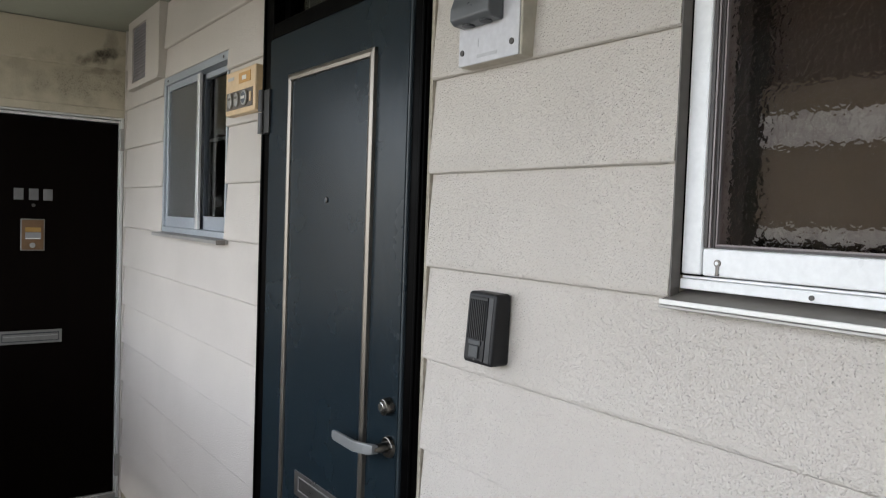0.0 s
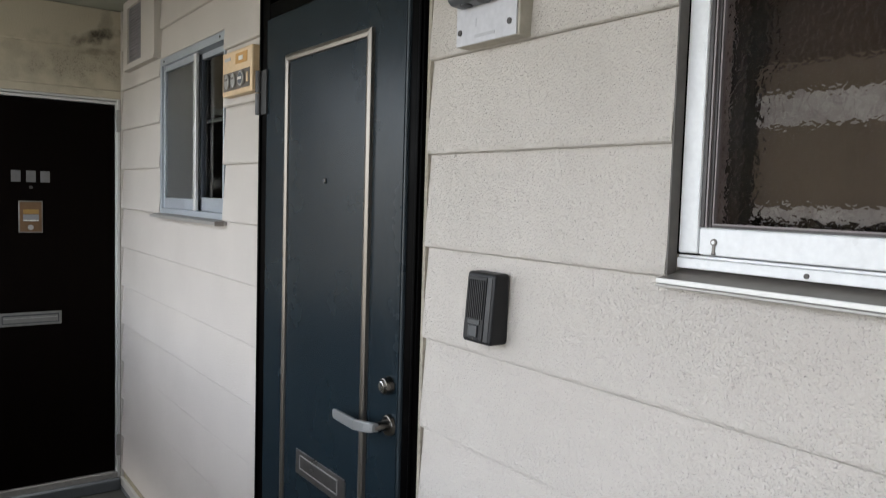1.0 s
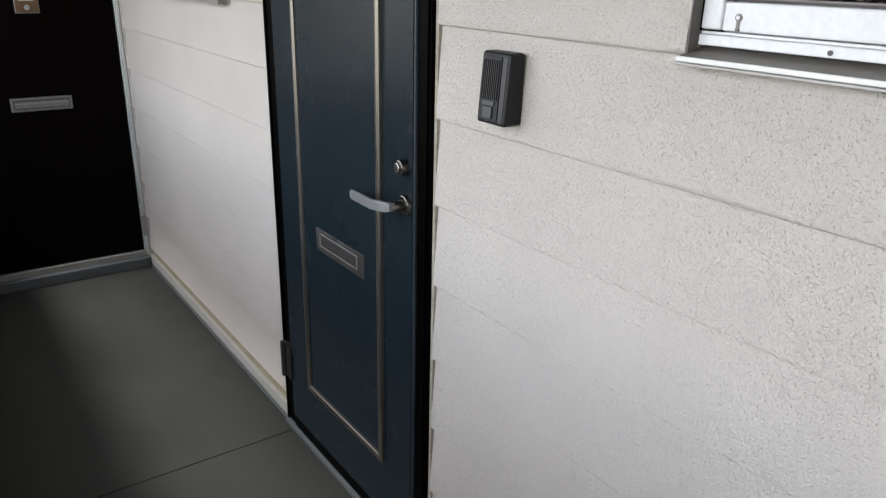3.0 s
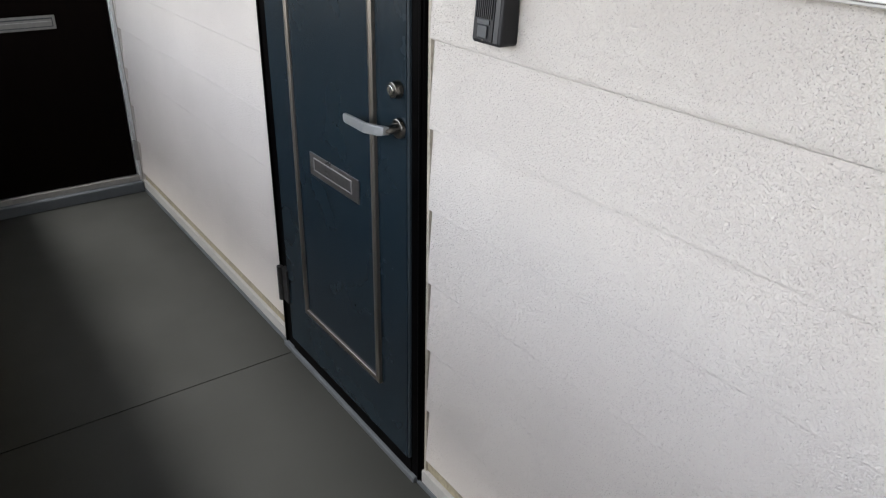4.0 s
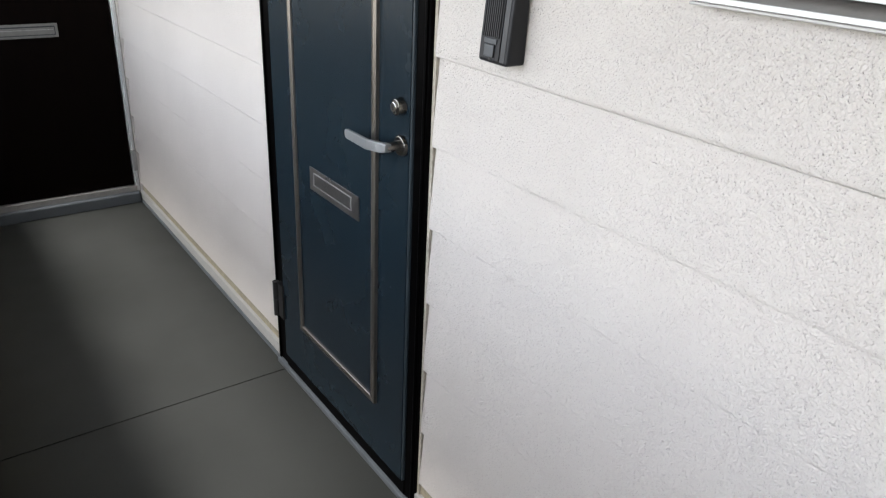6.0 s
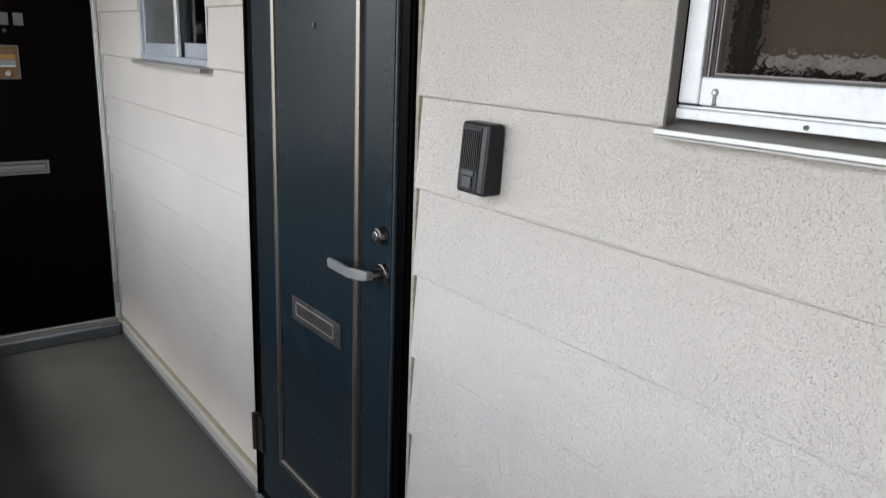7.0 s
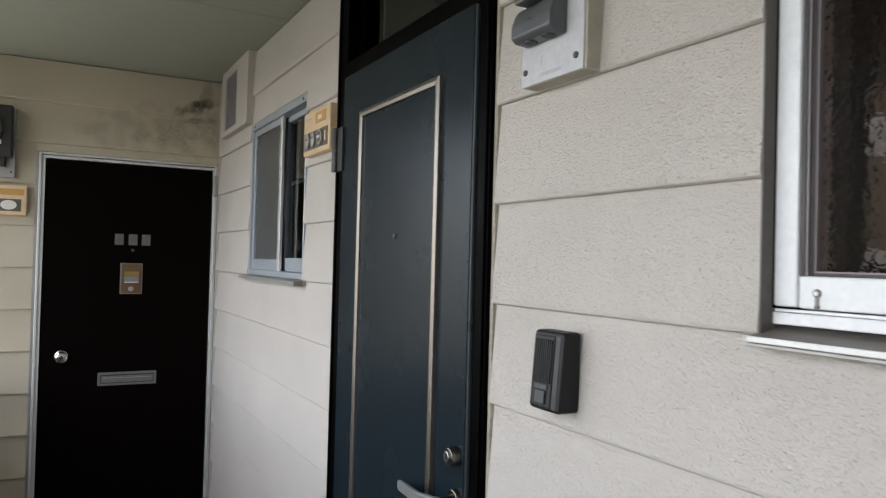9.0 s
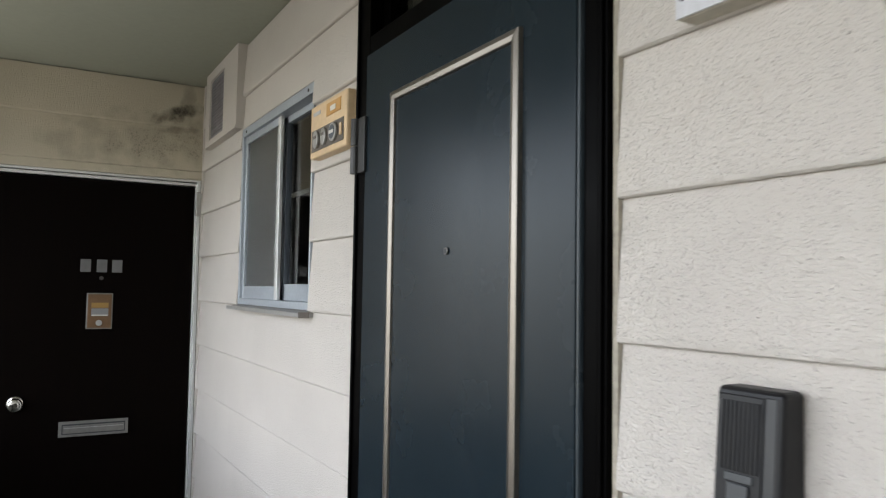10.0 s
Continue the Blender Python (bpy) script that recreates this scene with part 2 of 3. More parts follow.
# darker copy of ALU_BLUE paints the inner sash's shaded side; also a dial face
SASH_DARK = surface("dark_blue_sash_shade_and_dial", (0.06, 0.07, 0.085), 0.45, vary=0.1)
SILL_BROWN = surface("weathered_sill", (0.20, 0.18, 0.16), 0.5, metal=0.3, vary=0.15, scale=12)
# darker than the sill: the reveal's shade is put into the colour
REVEAL = surface("shaded_reveal", (0.11, 0.098, 0.087), 0.6, vary=0.2, scale=14)
GASKET = surface("brown_gasket", (0.035, 0.028, 0.026), 0.45, vary=0.2)
UNLIT_LINER = surface("unlit_inside_liner", (0.013, 0.010, 0.008), 0.7, vary=0.2, gloss=0.2)
GASKET_LIGHT = surface("grey_gasket_edge", (0.22, 0.19, 0.19), 0.4, vary=0.1)
# stand-in colours for what the large window's glass reflects
REFLECT_BROWN = surface("brown_reflection", (0.058, 0.046, 0.034), 0.8, vary=0.15, scale=8)
REFLECT_DARK = surface("dark_brown_reflection", (0.021, 0.012, 0.007), 0.85, vary=0.15, scale=6)
REFLECT_PALE = surface("pale_reflection_band", (0.18, 0.18, 0.195), 0.7, vary=0.45, scale=14)
BLACK_PLASTIC = surface("black_plastic", (0.010, 0.010, 0.011), 0.42, vary=0.15, scale=40, grain=400, bump=0.0001, gloss=0.3)
BEZEL = surface("dark_grey_bezel", (0.020, 0.021, 0.022), 0.42, vary=0.12, scale=40)
GREY_BUTTON = surface("grey_button", (0.036, 0.04, 0.043), 0.4)
METER_GREY = surface("meter_grey_plastic", (0.085, 0.09, 0.095), 0.35, vary=0.12, scale=20)
METER_DARK = surface("dark_meter_plastic", (0.028, 0.027, 0.025), 0.4, vary=0.15, scale=20, gloss=0.3)
METER_PLATE = surface("meter_base_plate", (0.50, 0.50, 0.515), 0.55, vary=0.12, scale=18, grain=80)
METER_SIDE = surface("meter_board_beige", (0.42, 0.39, 0.32), 0.7, vary=0.15, scale=20)
BEIGE = surface("aged_beige_plastic", (0.60, 0.44, 0.26), 0.45, vary=0.12, scale=14)
AMBER = surface("amber_plastic", (0.48, 0.26, 0.07), 0.45, vary=0.1)
DARK_FACE = surface("dark_face_plate", (0.10, 0.085, 0.07), 0.4, vary=0.1)
PALE_CARD = surface("pale_card", (0.62, 0.60, 0.55), 0.6)
# bell plate and cards: the dim light at the far end is put in
BRASS_PLATE = surface("dim_lit_bronze_plate", (0.15, 0.088, 0.045), 0.38, metal=0.5, vary=0.12, scale=25)
YELLOW_CARD = surface("dim_lit_yellow_card", (0.26, 0.15, 0.035), 0.5)
GREY_CARD = surface("dim_lit_grey_card", (0.19, 0.19, 0.19), 0.5)
# the shade on the hinges is put into this near-black steel
HINGE_SHADED = surface("hinge_steel_shaded", (0.034, 0.033, 0.032), 0.42, metal=0.5, vary=0.12, scale=18)
SLOT_STEEL = surface("dark_slot_steel", (0.17, 0.16, 0.15), 0.35, metal=0.85, vary=0.15, scale=18)
GREY_METAL = surface("dull_grey_metal", (0.36, 0.35, 0.33), 0.45, metal=0.6, vary=0.12, scale=18)
# metal darkened in colour for the dim light at the far end
FLAP_METAL = surface("dim_lit_flap_metal", (0.20, 0.195, 0.18), 0.45, metal=0.6, vary=0.15, scale=22)
GRILLE = surface("grey_grille", (0.19, 0.18, 0.19), 0.6, vary=0.1)
SCREW = surface("screw_head", (0.08, 0.075, 0.07), 0.5, metal=0.7)
MARK = surface("faded_print", (0.41, 0.41, 0.42), 0.6)
FIGURE = surface("silver_figure", (0.15, 0.147, 0.143), 0.4, metal=0.4)
PATTERNED = glass_material("patterned_glass", (0.82, 0.77, 0.69), 0.02, wave=0.012, scale=110, ior=1.14)
FROSTED = glass_material("frosted_glass", (0.85, 0.86, 0.83), 0.38, wave=0.002, scale=150)
WINDOW_CLEAR = glass_material("brownish_clear_glass", (0.78, 0.73, 0.68), 0.02, ior=1.06)
CLEAR = glass_material("clear_glass", (0.75, 0.78, 0.76), 0.04, ior=1.28)

# ---- openings ----
DOOR_Y0, DOOR_Y1, DOOR_TOP = 1.683, 2.588, 2.37
WIN_Y0, WIN_Y1, WIN_Z0, WIN_Z1 = -0.50, 1.067, 1.445, 2.25       # large window
SW_Y0, SW_Y1, SW_Z0, SW_Z1 = 2.915, 3.695, 1.452, 2.103          # small window
FD_X0, FD_X1, FD_TOP = 0.401, 1.215, 1.994                       # far door with its frame

# ---- floor, ceiling, parapet, walls ----
tagged(part("floor", box(LEFT - 0.15, W + 0.15, 2.517, END + 0.2, -0.18, 0.0), FLOOR), "grey non-slip sheet on a corridor floor", "floor", kind="structure")
tagged(part("floor_near", box(LEFT - 0.15, W + 0.15, BACK, 2.509, -0.18, 0.0), FLOOR), "grey non-slip sheet on a corridor floor", "floor", kind="structure")
tagged(part("floor_joint", box(LEFT - 0.15, W + 0.03, 2.509, 2.517, -0.18, -0.003), JOINT), "narrow dark joint across the grey floor", "joint", kind="structure")
boards = box(EAVE, W + 0.15, BACK, 1.368, CEIL, CEIL + 0.03)
box(EAVE, W + 0.15, 1.372, 3.198, CEIL, CEIL + 0.03, into=boards)
box(EAVE, W + 0.15, 3.202, END + 0.2, CEIL, CEIL + 0.03, into=boards)
box(EAVE, W + 0.15, BACK, END + 0.2, CEIL + 0.031, CEIL + 0.18, into=boards)
tagged(part("ceiling", boards, CEILING), "dull grey-green painted ceiling boards with thin seams", "ceiling", kind="structure")
# unseen; its height is set by the shade wanted on the floor
tagged(part("parapet", box(LEFT - 0.15, LEFT, BACK, END + 0.2, 0.0, 1.0, 0.01), CONCRETE), "plain low unseen parapet, added to shade the corridor floor", "parapet", kind="structure")
# out of view; its pale colour is set to throw light upwards
tagged(part("ground", box(-300, 300, -300, 300, -3.1, -2.9), BOUNCE_GROUND), "unseen ground below the corridor, kept pale to bounce light", "ground", kind="structure")
# added out of view; reaches outward to block side light
tagged(part("wall_south", box(-1.3, W + 0.15, BACK - 0.15, BACK, -0.18, CEIL), CONCRETE), "plain unseen wall, added behind to dim the near siding", "wall", kind="structure")

# unseen beam added to hold back the sky from wall and door
tagged(part("ceiling_beam", box(EAVE, EAVE + 0.12, BACK, END + 0.2, 2.27, CEIL - 0.001), CEILING), "plain unseen edge beam, added to cut light and reflections", "beam", kind="structure")
# unseen wall added as a warm reflector for the upper siding
tagged(part("backdrop", box(-7.6, -7.0, -40, 45, -2.9, 0.1), BOUNCE_WALL), "plain pale unseen wall, added to bounce light into the corridor", "backdrop", kind="structure")

flat_wall = tagged(part("wall_east", walled("y", W + 0.026, W + 0.15, BACK, END + 0.03, 0.0, CEIL,
    [(DOOR_Y0, DOOR_Y1, 0.0, DOOR_TOP), (WIN_Y0, WIN_Y1, WIN_Z0, WIN_Z1), (SW_Y0, SW_Y1, SW_Z0, SW_Z1)]), SEALANT),
    "cream lap-board wall with a door and two windows", "wall", kind="structure")
end_wall = tagged(part("wall_north", walled("x", END + 0.026, END + 0.2, LEFT - 0.15, W + 0.15, 0.0, CEIL, [(FD_X0, FD_X1, 0.0, FD_TOP)]), SEALANT),
    "cream lap-board end wall with soot over a door", "wall", kind="structure")

# added rooms behind the openings; their unlit dark is put into the plaster
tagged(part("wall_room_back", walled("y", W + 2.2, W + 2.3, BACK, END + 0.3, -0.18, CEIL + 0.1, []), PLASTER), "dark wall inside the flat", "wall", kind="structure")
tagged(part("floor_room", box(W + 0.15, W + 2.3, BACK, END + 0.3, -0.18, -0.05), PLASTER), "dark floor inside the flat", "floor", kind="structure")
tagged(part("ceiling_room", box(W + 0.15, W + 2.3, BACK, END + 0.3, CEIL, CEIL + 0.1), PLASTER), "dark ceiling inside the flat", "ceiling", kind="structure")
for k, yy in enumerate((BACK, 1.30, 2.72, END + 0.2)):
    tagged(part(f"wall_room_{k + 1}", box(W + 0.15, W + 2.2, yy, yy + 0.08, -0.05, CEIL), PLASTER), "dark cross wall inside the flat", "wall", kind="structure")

# ---- base of the walls ----
for k, (a, b) in enumerate(((BACK, DOOR_Y0 + 0.03), (DOOR_Y1 - 0.01, END + 0.01))):
    kerb = tagged(part("baseboard", box(W - 0.004, W + 0.026, a, b, 0.018, 0.062, 0.003), BASE_WHITE), "white base strip with a grimy ledge above it", "baseboard", kind="structure")
    ORIGIN[kerb] = Vector((0, 0, 0))
    part("base_top", box(W + 0.010, W + 0.025, a, b, 0.0615, 0.101), BASE_DIRT, kerb, "grimy yellowed recess")
    part("floor_upstand", box(W - 0.007, W + 0.020, a, b, 0.0, 0.0178, 0.002), FLOOR_EDGE, kerb, "grey coated foot")
tagged(part("threshold_slate_door", box(W - 0.018, W + 0.12, DOOR_Y0 + 0.032, DOOR_Y1 - 0.012, 0.0, 0.02, 0.004), FLOOR_EDGE), "grey threshold under the slate-blue door", "threshold", kind="structure")
tagged(part("threshold_far_door", box(LEFT, W - 0.008, END - 0.03, END + 0.026, 0.0, 0.058, 0.006), FLOOR_EDGE), "raised grey kerb below the far door", "threshold", kind="structure")

# cream bead in the corner beside the far door
tagged(part("trim_corner", box(W - 0.0005, W + 0.026, END - 0.014, END - 0.0025, 0.062, CEIL - 0.002, 0.002), SIDING), "cream corner bead between the two walls", "trim", kind="structure")

# sealant beside the door frame
for yy in (DOOR_Y0 - 0.001, DOOR_Y1 - 0.009):
    tagged(part("trim_sealant", box(W + 0.004, W + 0.03, yy, yy + 0.010, 0.055, CEIL), SEALANT), "aged beige sealant joint", "trim", kind="structure")


# ---- the slate-blue door ----
def slate_door():
    d = thing("slate_door", (1.20, 2.1, 0.02), "slate-blue steel entrance door in a black frame, closed", "door")
    y0, y1, top, face = 1.750, 2.502, 2.058, 1.203
    slab = part("slab", box(face, face + 0.04, y0, y1, 0.070, top, 0.002), DOOR_BLUE, d)
    part("slab_edge", box(face + 0.001, face + 0.04, y0 - 0.007, y0 - 0.0003, 0.070, top, 0.004), DOOR_EDGE, d, "paler rounded edge")
    # black frame: posts, rail, head, transom
    part("frame_post", box(face + 0.008, W + 0.11, DOOR_Y0 + 0.0095, y0 - 0.0085, 0.02, DOOR_TOP, 0.002), FRAME_BLACK, d, "black frame post")
    part("frame_post", box(face + 0.010, W + 0.11, y1 + 0.006, DOOR_Y1 - 0.0095, 0.02, DOOR_TOP, 0.002), FRAME_BLACK, d)
    part("frame_rib", box(face + 0.003, face + 0.008, DOOR_Y0 + 0.016, DOOR_Y0 + 0.025, 0.02, DOOR_TOP, 0.003), FRAME_BLACK, d)
    part("frame_rib", box(face + 0.004, face + 0.010, DOOR_Y1 - 0.026, DOOR_Y1 - 0.014, 0.02, DOOR_TOP, 0.003), FRAME_BLACK, d)
    # black strip paints the shadow in the gap below the slab
    part("gap_under_slab", box(face + 0.006, W + 0.11, y0 - 0.0095, y1 + 0.005, 0.02, 0.066, 0.002), FRAME_BLACK, d, "black strip painting the shadowed gap under the slab")
    part("transom_rail", box(face + 0.010, W + 0.11, y0 - 0.0095, y1 + 0.005, top + 0.007, top + 0.05, 0.002), FRAME_BLACK, d)
    part("frame_head", box(face + 0.010, W + 0.11, y0 - 0.0095, y1 + 0.005, DOOR_TOP - 0.04, DOOR_TOP - 0.002, 0.002), FRAME_BLACK, d)
    part("transom_pane", box(W + 0.045, W + 0.05, y0 + 0.02, y1 - 0.03, top + 0.05, DOOR_TOP - 0.04), CLEAR, d, "dark transom glass").visible_shadow = False
    for a, b in ((y0 - 0.0100, y0 + 0.02), (y1 - 0.03, y1 + 0.0055)):
        part("transom_stile", box(W + 0.03, W + 0.07, a, b, top + 0.05, DOOR_TOP - 0.04), FRAME_BLACK, d)
    part("backing", box(W + 0.112, W + 0.116, DOOR_Y0 + 0.001, DOOR_Y1 - 0.001, 0.02, top + 0.05), FRAME_BLACK, d)
    # raised trim round the panel: four half-round lengths
    py0, py1, pz0, pz1, w, h = 1.880, 2.354, 0.252, 1.938, 0.022, 0.012
    profile = [(0, 0.0), (0.05, 0.72), (0.12, 0.86), (0.5, 1.0), (0.88, 0.86), (0.95, 0.72), (1, 0.2)]
    part("inner_panel", box(face - 0.004, face + 0.001, py0 + 0.018, py1 - 0.018, pz0 + 0.018, pz1 - 0.018, 0.001), DOOR_BLUE, d)

    def bar(a, b, horizontal):
        """A moulding length with mitred ends, bulging towards the corridor."""
        bm = bmesh.new()
        rows = []
        for end in (0, 1):
            ring = []
            for i in range(7):
                s, out = profile[i][0], h * profile[i][1]
                inset = s * w
                if horizontal:
                    level = a + inset if a < 1 else a - inset
                    pos = (py0 + inset, py1 - inset)[end]
                    ring.append(bm.verts.new((face - out, pos, level)))
                else:
                    side = a + inset if a < 2.1 else a - inset
                    pos = (pz0 + inset, pz1 - inset)[end]
                    ring.append(bm.verts.new((face - out, side, pos)))
            rows.append(ring)
        for i in range(6):
            bm.faces.new((rows[0][i], rows[0][i + 1], rows[1][i + 1], rows[1][i]))
        bm.faces.new(rows[0])
        bm.faces.new(rows[1])
        bm.faces.new([rows[0][0], rows[1][0], rows[1][-1], rows[0][-1]])
        return bm

    for a in (py0, py1):
        part("panel_trim", bar(a, 0, False), TRIM_METAL, d, "champagne metal trim")
    for a in (pz0, pz1):
        part("panel_trim", bar(a, 0, True), TRIM_METAL, d, "champagne metal trim")
    # door viewer
    ring = disc((face - 0.004, 2.107, 1.587), 0.0070, 0.004, bevel=0.0012)
    viewer = part("door_viewer", ring, SLOT_STEEL, d, "small round steel viewer")
    part("lens", disc((face - 0.008, 2.107, 1.587), 0.0048, 0.0008), SLOT_DARK, viewer)
    # cylinder lock
    lock = part("lock", disc((face, 1.780, 1.129), 0.0215, 0.020, top=0.018, bevel=0.002), STEEL, d, "round satin steel cylinder lock")
    part("cylinder", disc((face - 0.020, 1.780, 1.129), 0.0115, 0.005, bevel=0.001), CHROME, lock)
    part("keyway_shade", box(face - 0.0258, face - 0.0249, 1.7789, 1.7811, 1.123, 1.135), SLOT_DARK, lock)
    # lever
    rose = part("rose", disc((face, 1.777, 1.039), 0.0255, 0.010, top=0.0225, bevel=0.002), STEEL, d, "round rose of the lever")
    neck = disc((face - 0.010, 1.777, 1.039), 0.0125, 0.034, top=0.010)
    part("neck", neck, STEEL, rose)
    lever = bmesh.new()
    ways = [(-0.043, 1.768, 1.041, 0.009, 0.008), (-0.048, 1.775, 1.0405, 0.0115, 0.0075), (-0.055, 1.793, 1.039, 0.0122, 0.006), (-0.0585, 1.837, 1.034, 0.0125, 0.005),
            (-0.049, 1.900, 1.0285, 0.0125, 0.0045), (-0.0405, 1.960, 1.0235, 0.0122, 0.004), (-0.0395, 1.969, 1.023, 0.0105, 0.0035), (-0.039, 1.973, 1.0228, 0.007, 0.003)]
    rings = []
    for x, y, z, tall, deep in ways:
        rings.append([lever.verts.new((face + x + deep * math.copysign(abs(math.cos(a)) ** 0.3, math.cos(a)), y, z + tall * math.copysign(abs(math.sin(a)) ** 0.3, math.sin(a))))
                      for a in [math.tau * i / 14 for i in range(14)]])
    for r, s in zip(rings, rings[1:]):
        for i in range(14):
            lever.faces.new((r[i], r[(i + 1) % 14], s[(i + 1) % 14], s[i]))
    lever.faces.new(rings[0])
    lever.faces.new(rings[-1][::-1])
    part("lever", lever, LEVER, d, "flat grey lever handle with a bend")
    # letter slot
    plate = part("letter_slot", box(face - 0.007, face - 0.003, 1.968, 2.250, 0.779, 0.847, 0.001), SLOT_STEEL, d, "steel letter slot plate")
    for a, b, c, e in ((2.004, 2.221, 0.8335, 0.836), (2.004, 2.221, 0.797, 0.7995), (2.004, 2.0065, 0.7995, 0.8335), (2.2185, 2.221, 0.7995, 0.8335)):
        part("flap_edge", box(face - 0.010, face - 0.007, a, b, c, e), GREY_METAL, plate)
    part("flap", box(face - 0.0085, face - 0.007, 2.0075, 2.2175, 0.8005, 0.8325), SLOT_STEEL, plate, "hinged flap")
    # hinges
    for z in (0.215, 1.785):
        hinge = part("hinge", box(face - 0.007, face + 0.014, 2.492, 2.535, z, z + 0.13, 0.002), HINGE_SHADED, d, "steel knuckle hinge")
        for lo, hi in ((z, z + 0.063), (z + 0.067, z + 0.13)):
            bm = bmesh.new()
            bmesh.ops.create_cone(bm, cap_ends=True, segments=16, radius1=0.0115, radius2=0.0115, depth=hi - lo, matrix=Matrix.Translation((face - 0.008, 2.541, (lo + hi) / 2)))
            part("knuckle", bm, HINGE_SHADED, hinge)
    return d


slate_door()


# ---- the far door ----
def far_door():
    d = thing("far_door", (0.81, END, 0.066), "dark brown entrance door in a thin aluminium frame, closed", "door")
    f = END + 0.004
    fz = 0.092
    part("slab", box(0.432, 1.190, f + 0.012, f + 0.05, fz, 1.962, 0.003), DOOR_BROWN, d)
    # aluminium frame with a step
    for a, b in ((FD_X0, 0.413), (1.201, FD_X1)):
        part("frame_post", box(a, b, f - 0.004, f + 0.08, 0.058, FD_TOP, 0.002), ALU, d, "aluminium frame post")
    part("frame_post", box(0.4135, 0.4275, f + 0.006, f + 0.08, 0.058, 1.980, 0.001), ALU, d)
    part("frame_post", box(1.194, 1.2005, f + 0.006, f + 0.08, 0.058, 1.980, 0.001), ALU, d)
    part("frame_head", box(0.4135, 1.2005, f - 0.004, f + 0.08, 1.9835, FD_TOP, 0.002), ALU, d, "aluminium frame head")
    part("frame_head", box(0.428, 1.1935, f + 0.006, f + 0.08, 1.967, 1.9802, 0.001), ALU, d)
    part("door_sill", box(0.4135, 1.2005, f - 0.006, f + 0.08, 0.058, 0.088, 0.002), GREY_METAL, d, "aluminium door sill")
    part("backing", box(FD_X0 + 0.001, FD_X1 - 0.001, f + 0.082, f + 0.09, 0.066, FD_TOP - 0.001), FRAME_BLACK, d)
    g = f + 0.012
    # number on the door as three plain bars
    for x in (0.737, 0.800, 0.860):
        part("figure", box(x, x + 0.040, g - 0.003, g, 1.568, 1.622, 0.001), FIGURE, d, "plain silver bar")
    part("door_viewer", disc((0.820, g, 1.543), 0.008, 0.004, axis="y", bevel=0.001), SCREW, d, "small round viewer")
    # bell plate
    plate = part("bell_plate", box(0.766, 0.868, g - 0.006, g, 1.327, 1.479, 0.002), FLAP_METAL, d, "bronze bell plate with cards and a button")
    part("plate_face", box(0.771, 0.863, g - 0.008, g - 0.0062, 1.332, 1.474, 0.001), BRASS_PLATE, plate)
    part("card", box(0.785, 0.851, g - 0.0095, g - 0.008, 1.417, 1.438), YELLOW_CARD, plate, "yellow card")
    part("card", box(0.785, 0.851, g - 0.0095, g - 0.008, 1.382, 1.414), GREY_CARD, plate, "grey card")
    part("button", disc((0.816, g - 0.008, 1.353), 0.0125, 0.005, axis="y", bevel=0.0015), GREY_METAL, plate, "round pale button")
    part("print_bar", box(0.787, 0.849, g - 0.0101, g - 0.0095, 1.3835, 1.3875), PALE_CARD, plate, "row of pale print")
    # letter slot
    slot = part("letter_slot", box(0.680, 0.947, g - 0.006, g, 0.881, 0.945, 0.002), FLAP_METAL, d, "dull aluminium letter slot")
    part("flap_recess_shade", box(0.692, 0.935, g - 0.0068, g - 0.0058, 0.892, 0.934), SLOT_DARK, slot)
    part("flap", box(0.696, 0.931, g - 0.010, g - 0.006, 0.896, 0.928, 0.002), FLAP_METAL, slot)
    part("flap_lip", box(0.700, 0.927, g - 0.012, g - 0.010, 0.917, 0.9195), GREY_METAL, slot)
    # knob
    rose = part("rose", disc((0.520, g, 1.030), 0.034, 0.012, axis="y", top=0.029, bevel=0.002), CHROME, d, "round chrome rose")
    part("neck", disc((0.520, g - 0.012, 1.030), 0.014, 0.028, axis="y"), CHROME, rose)
    knob = disc((0.520, g - 0.034, 1.030), 0.017, 0.012, axis="y", top=0.028)
    disc((0.520, g - 0.046, 1.030), 0.028, 0.018, axis="y", top=0.024, bevel=0.004, into=knob)
    k = smooth(part("knob", knob, CHROME, rose, "round chrome knob"))
    part("cylinder", disc((0.520, g - 0.064, 1.030), 0.010, 0.003, axis="y"), STEEL, k)
    # hinges
    for z in (0.175, 1.83):
        part("hinge", box(1.194, 1.216, f - 0.018, f - 0.003, z, z + 0.11, 0.003), GREY_METAL, d, "steel hinge")
    return d


far_door()


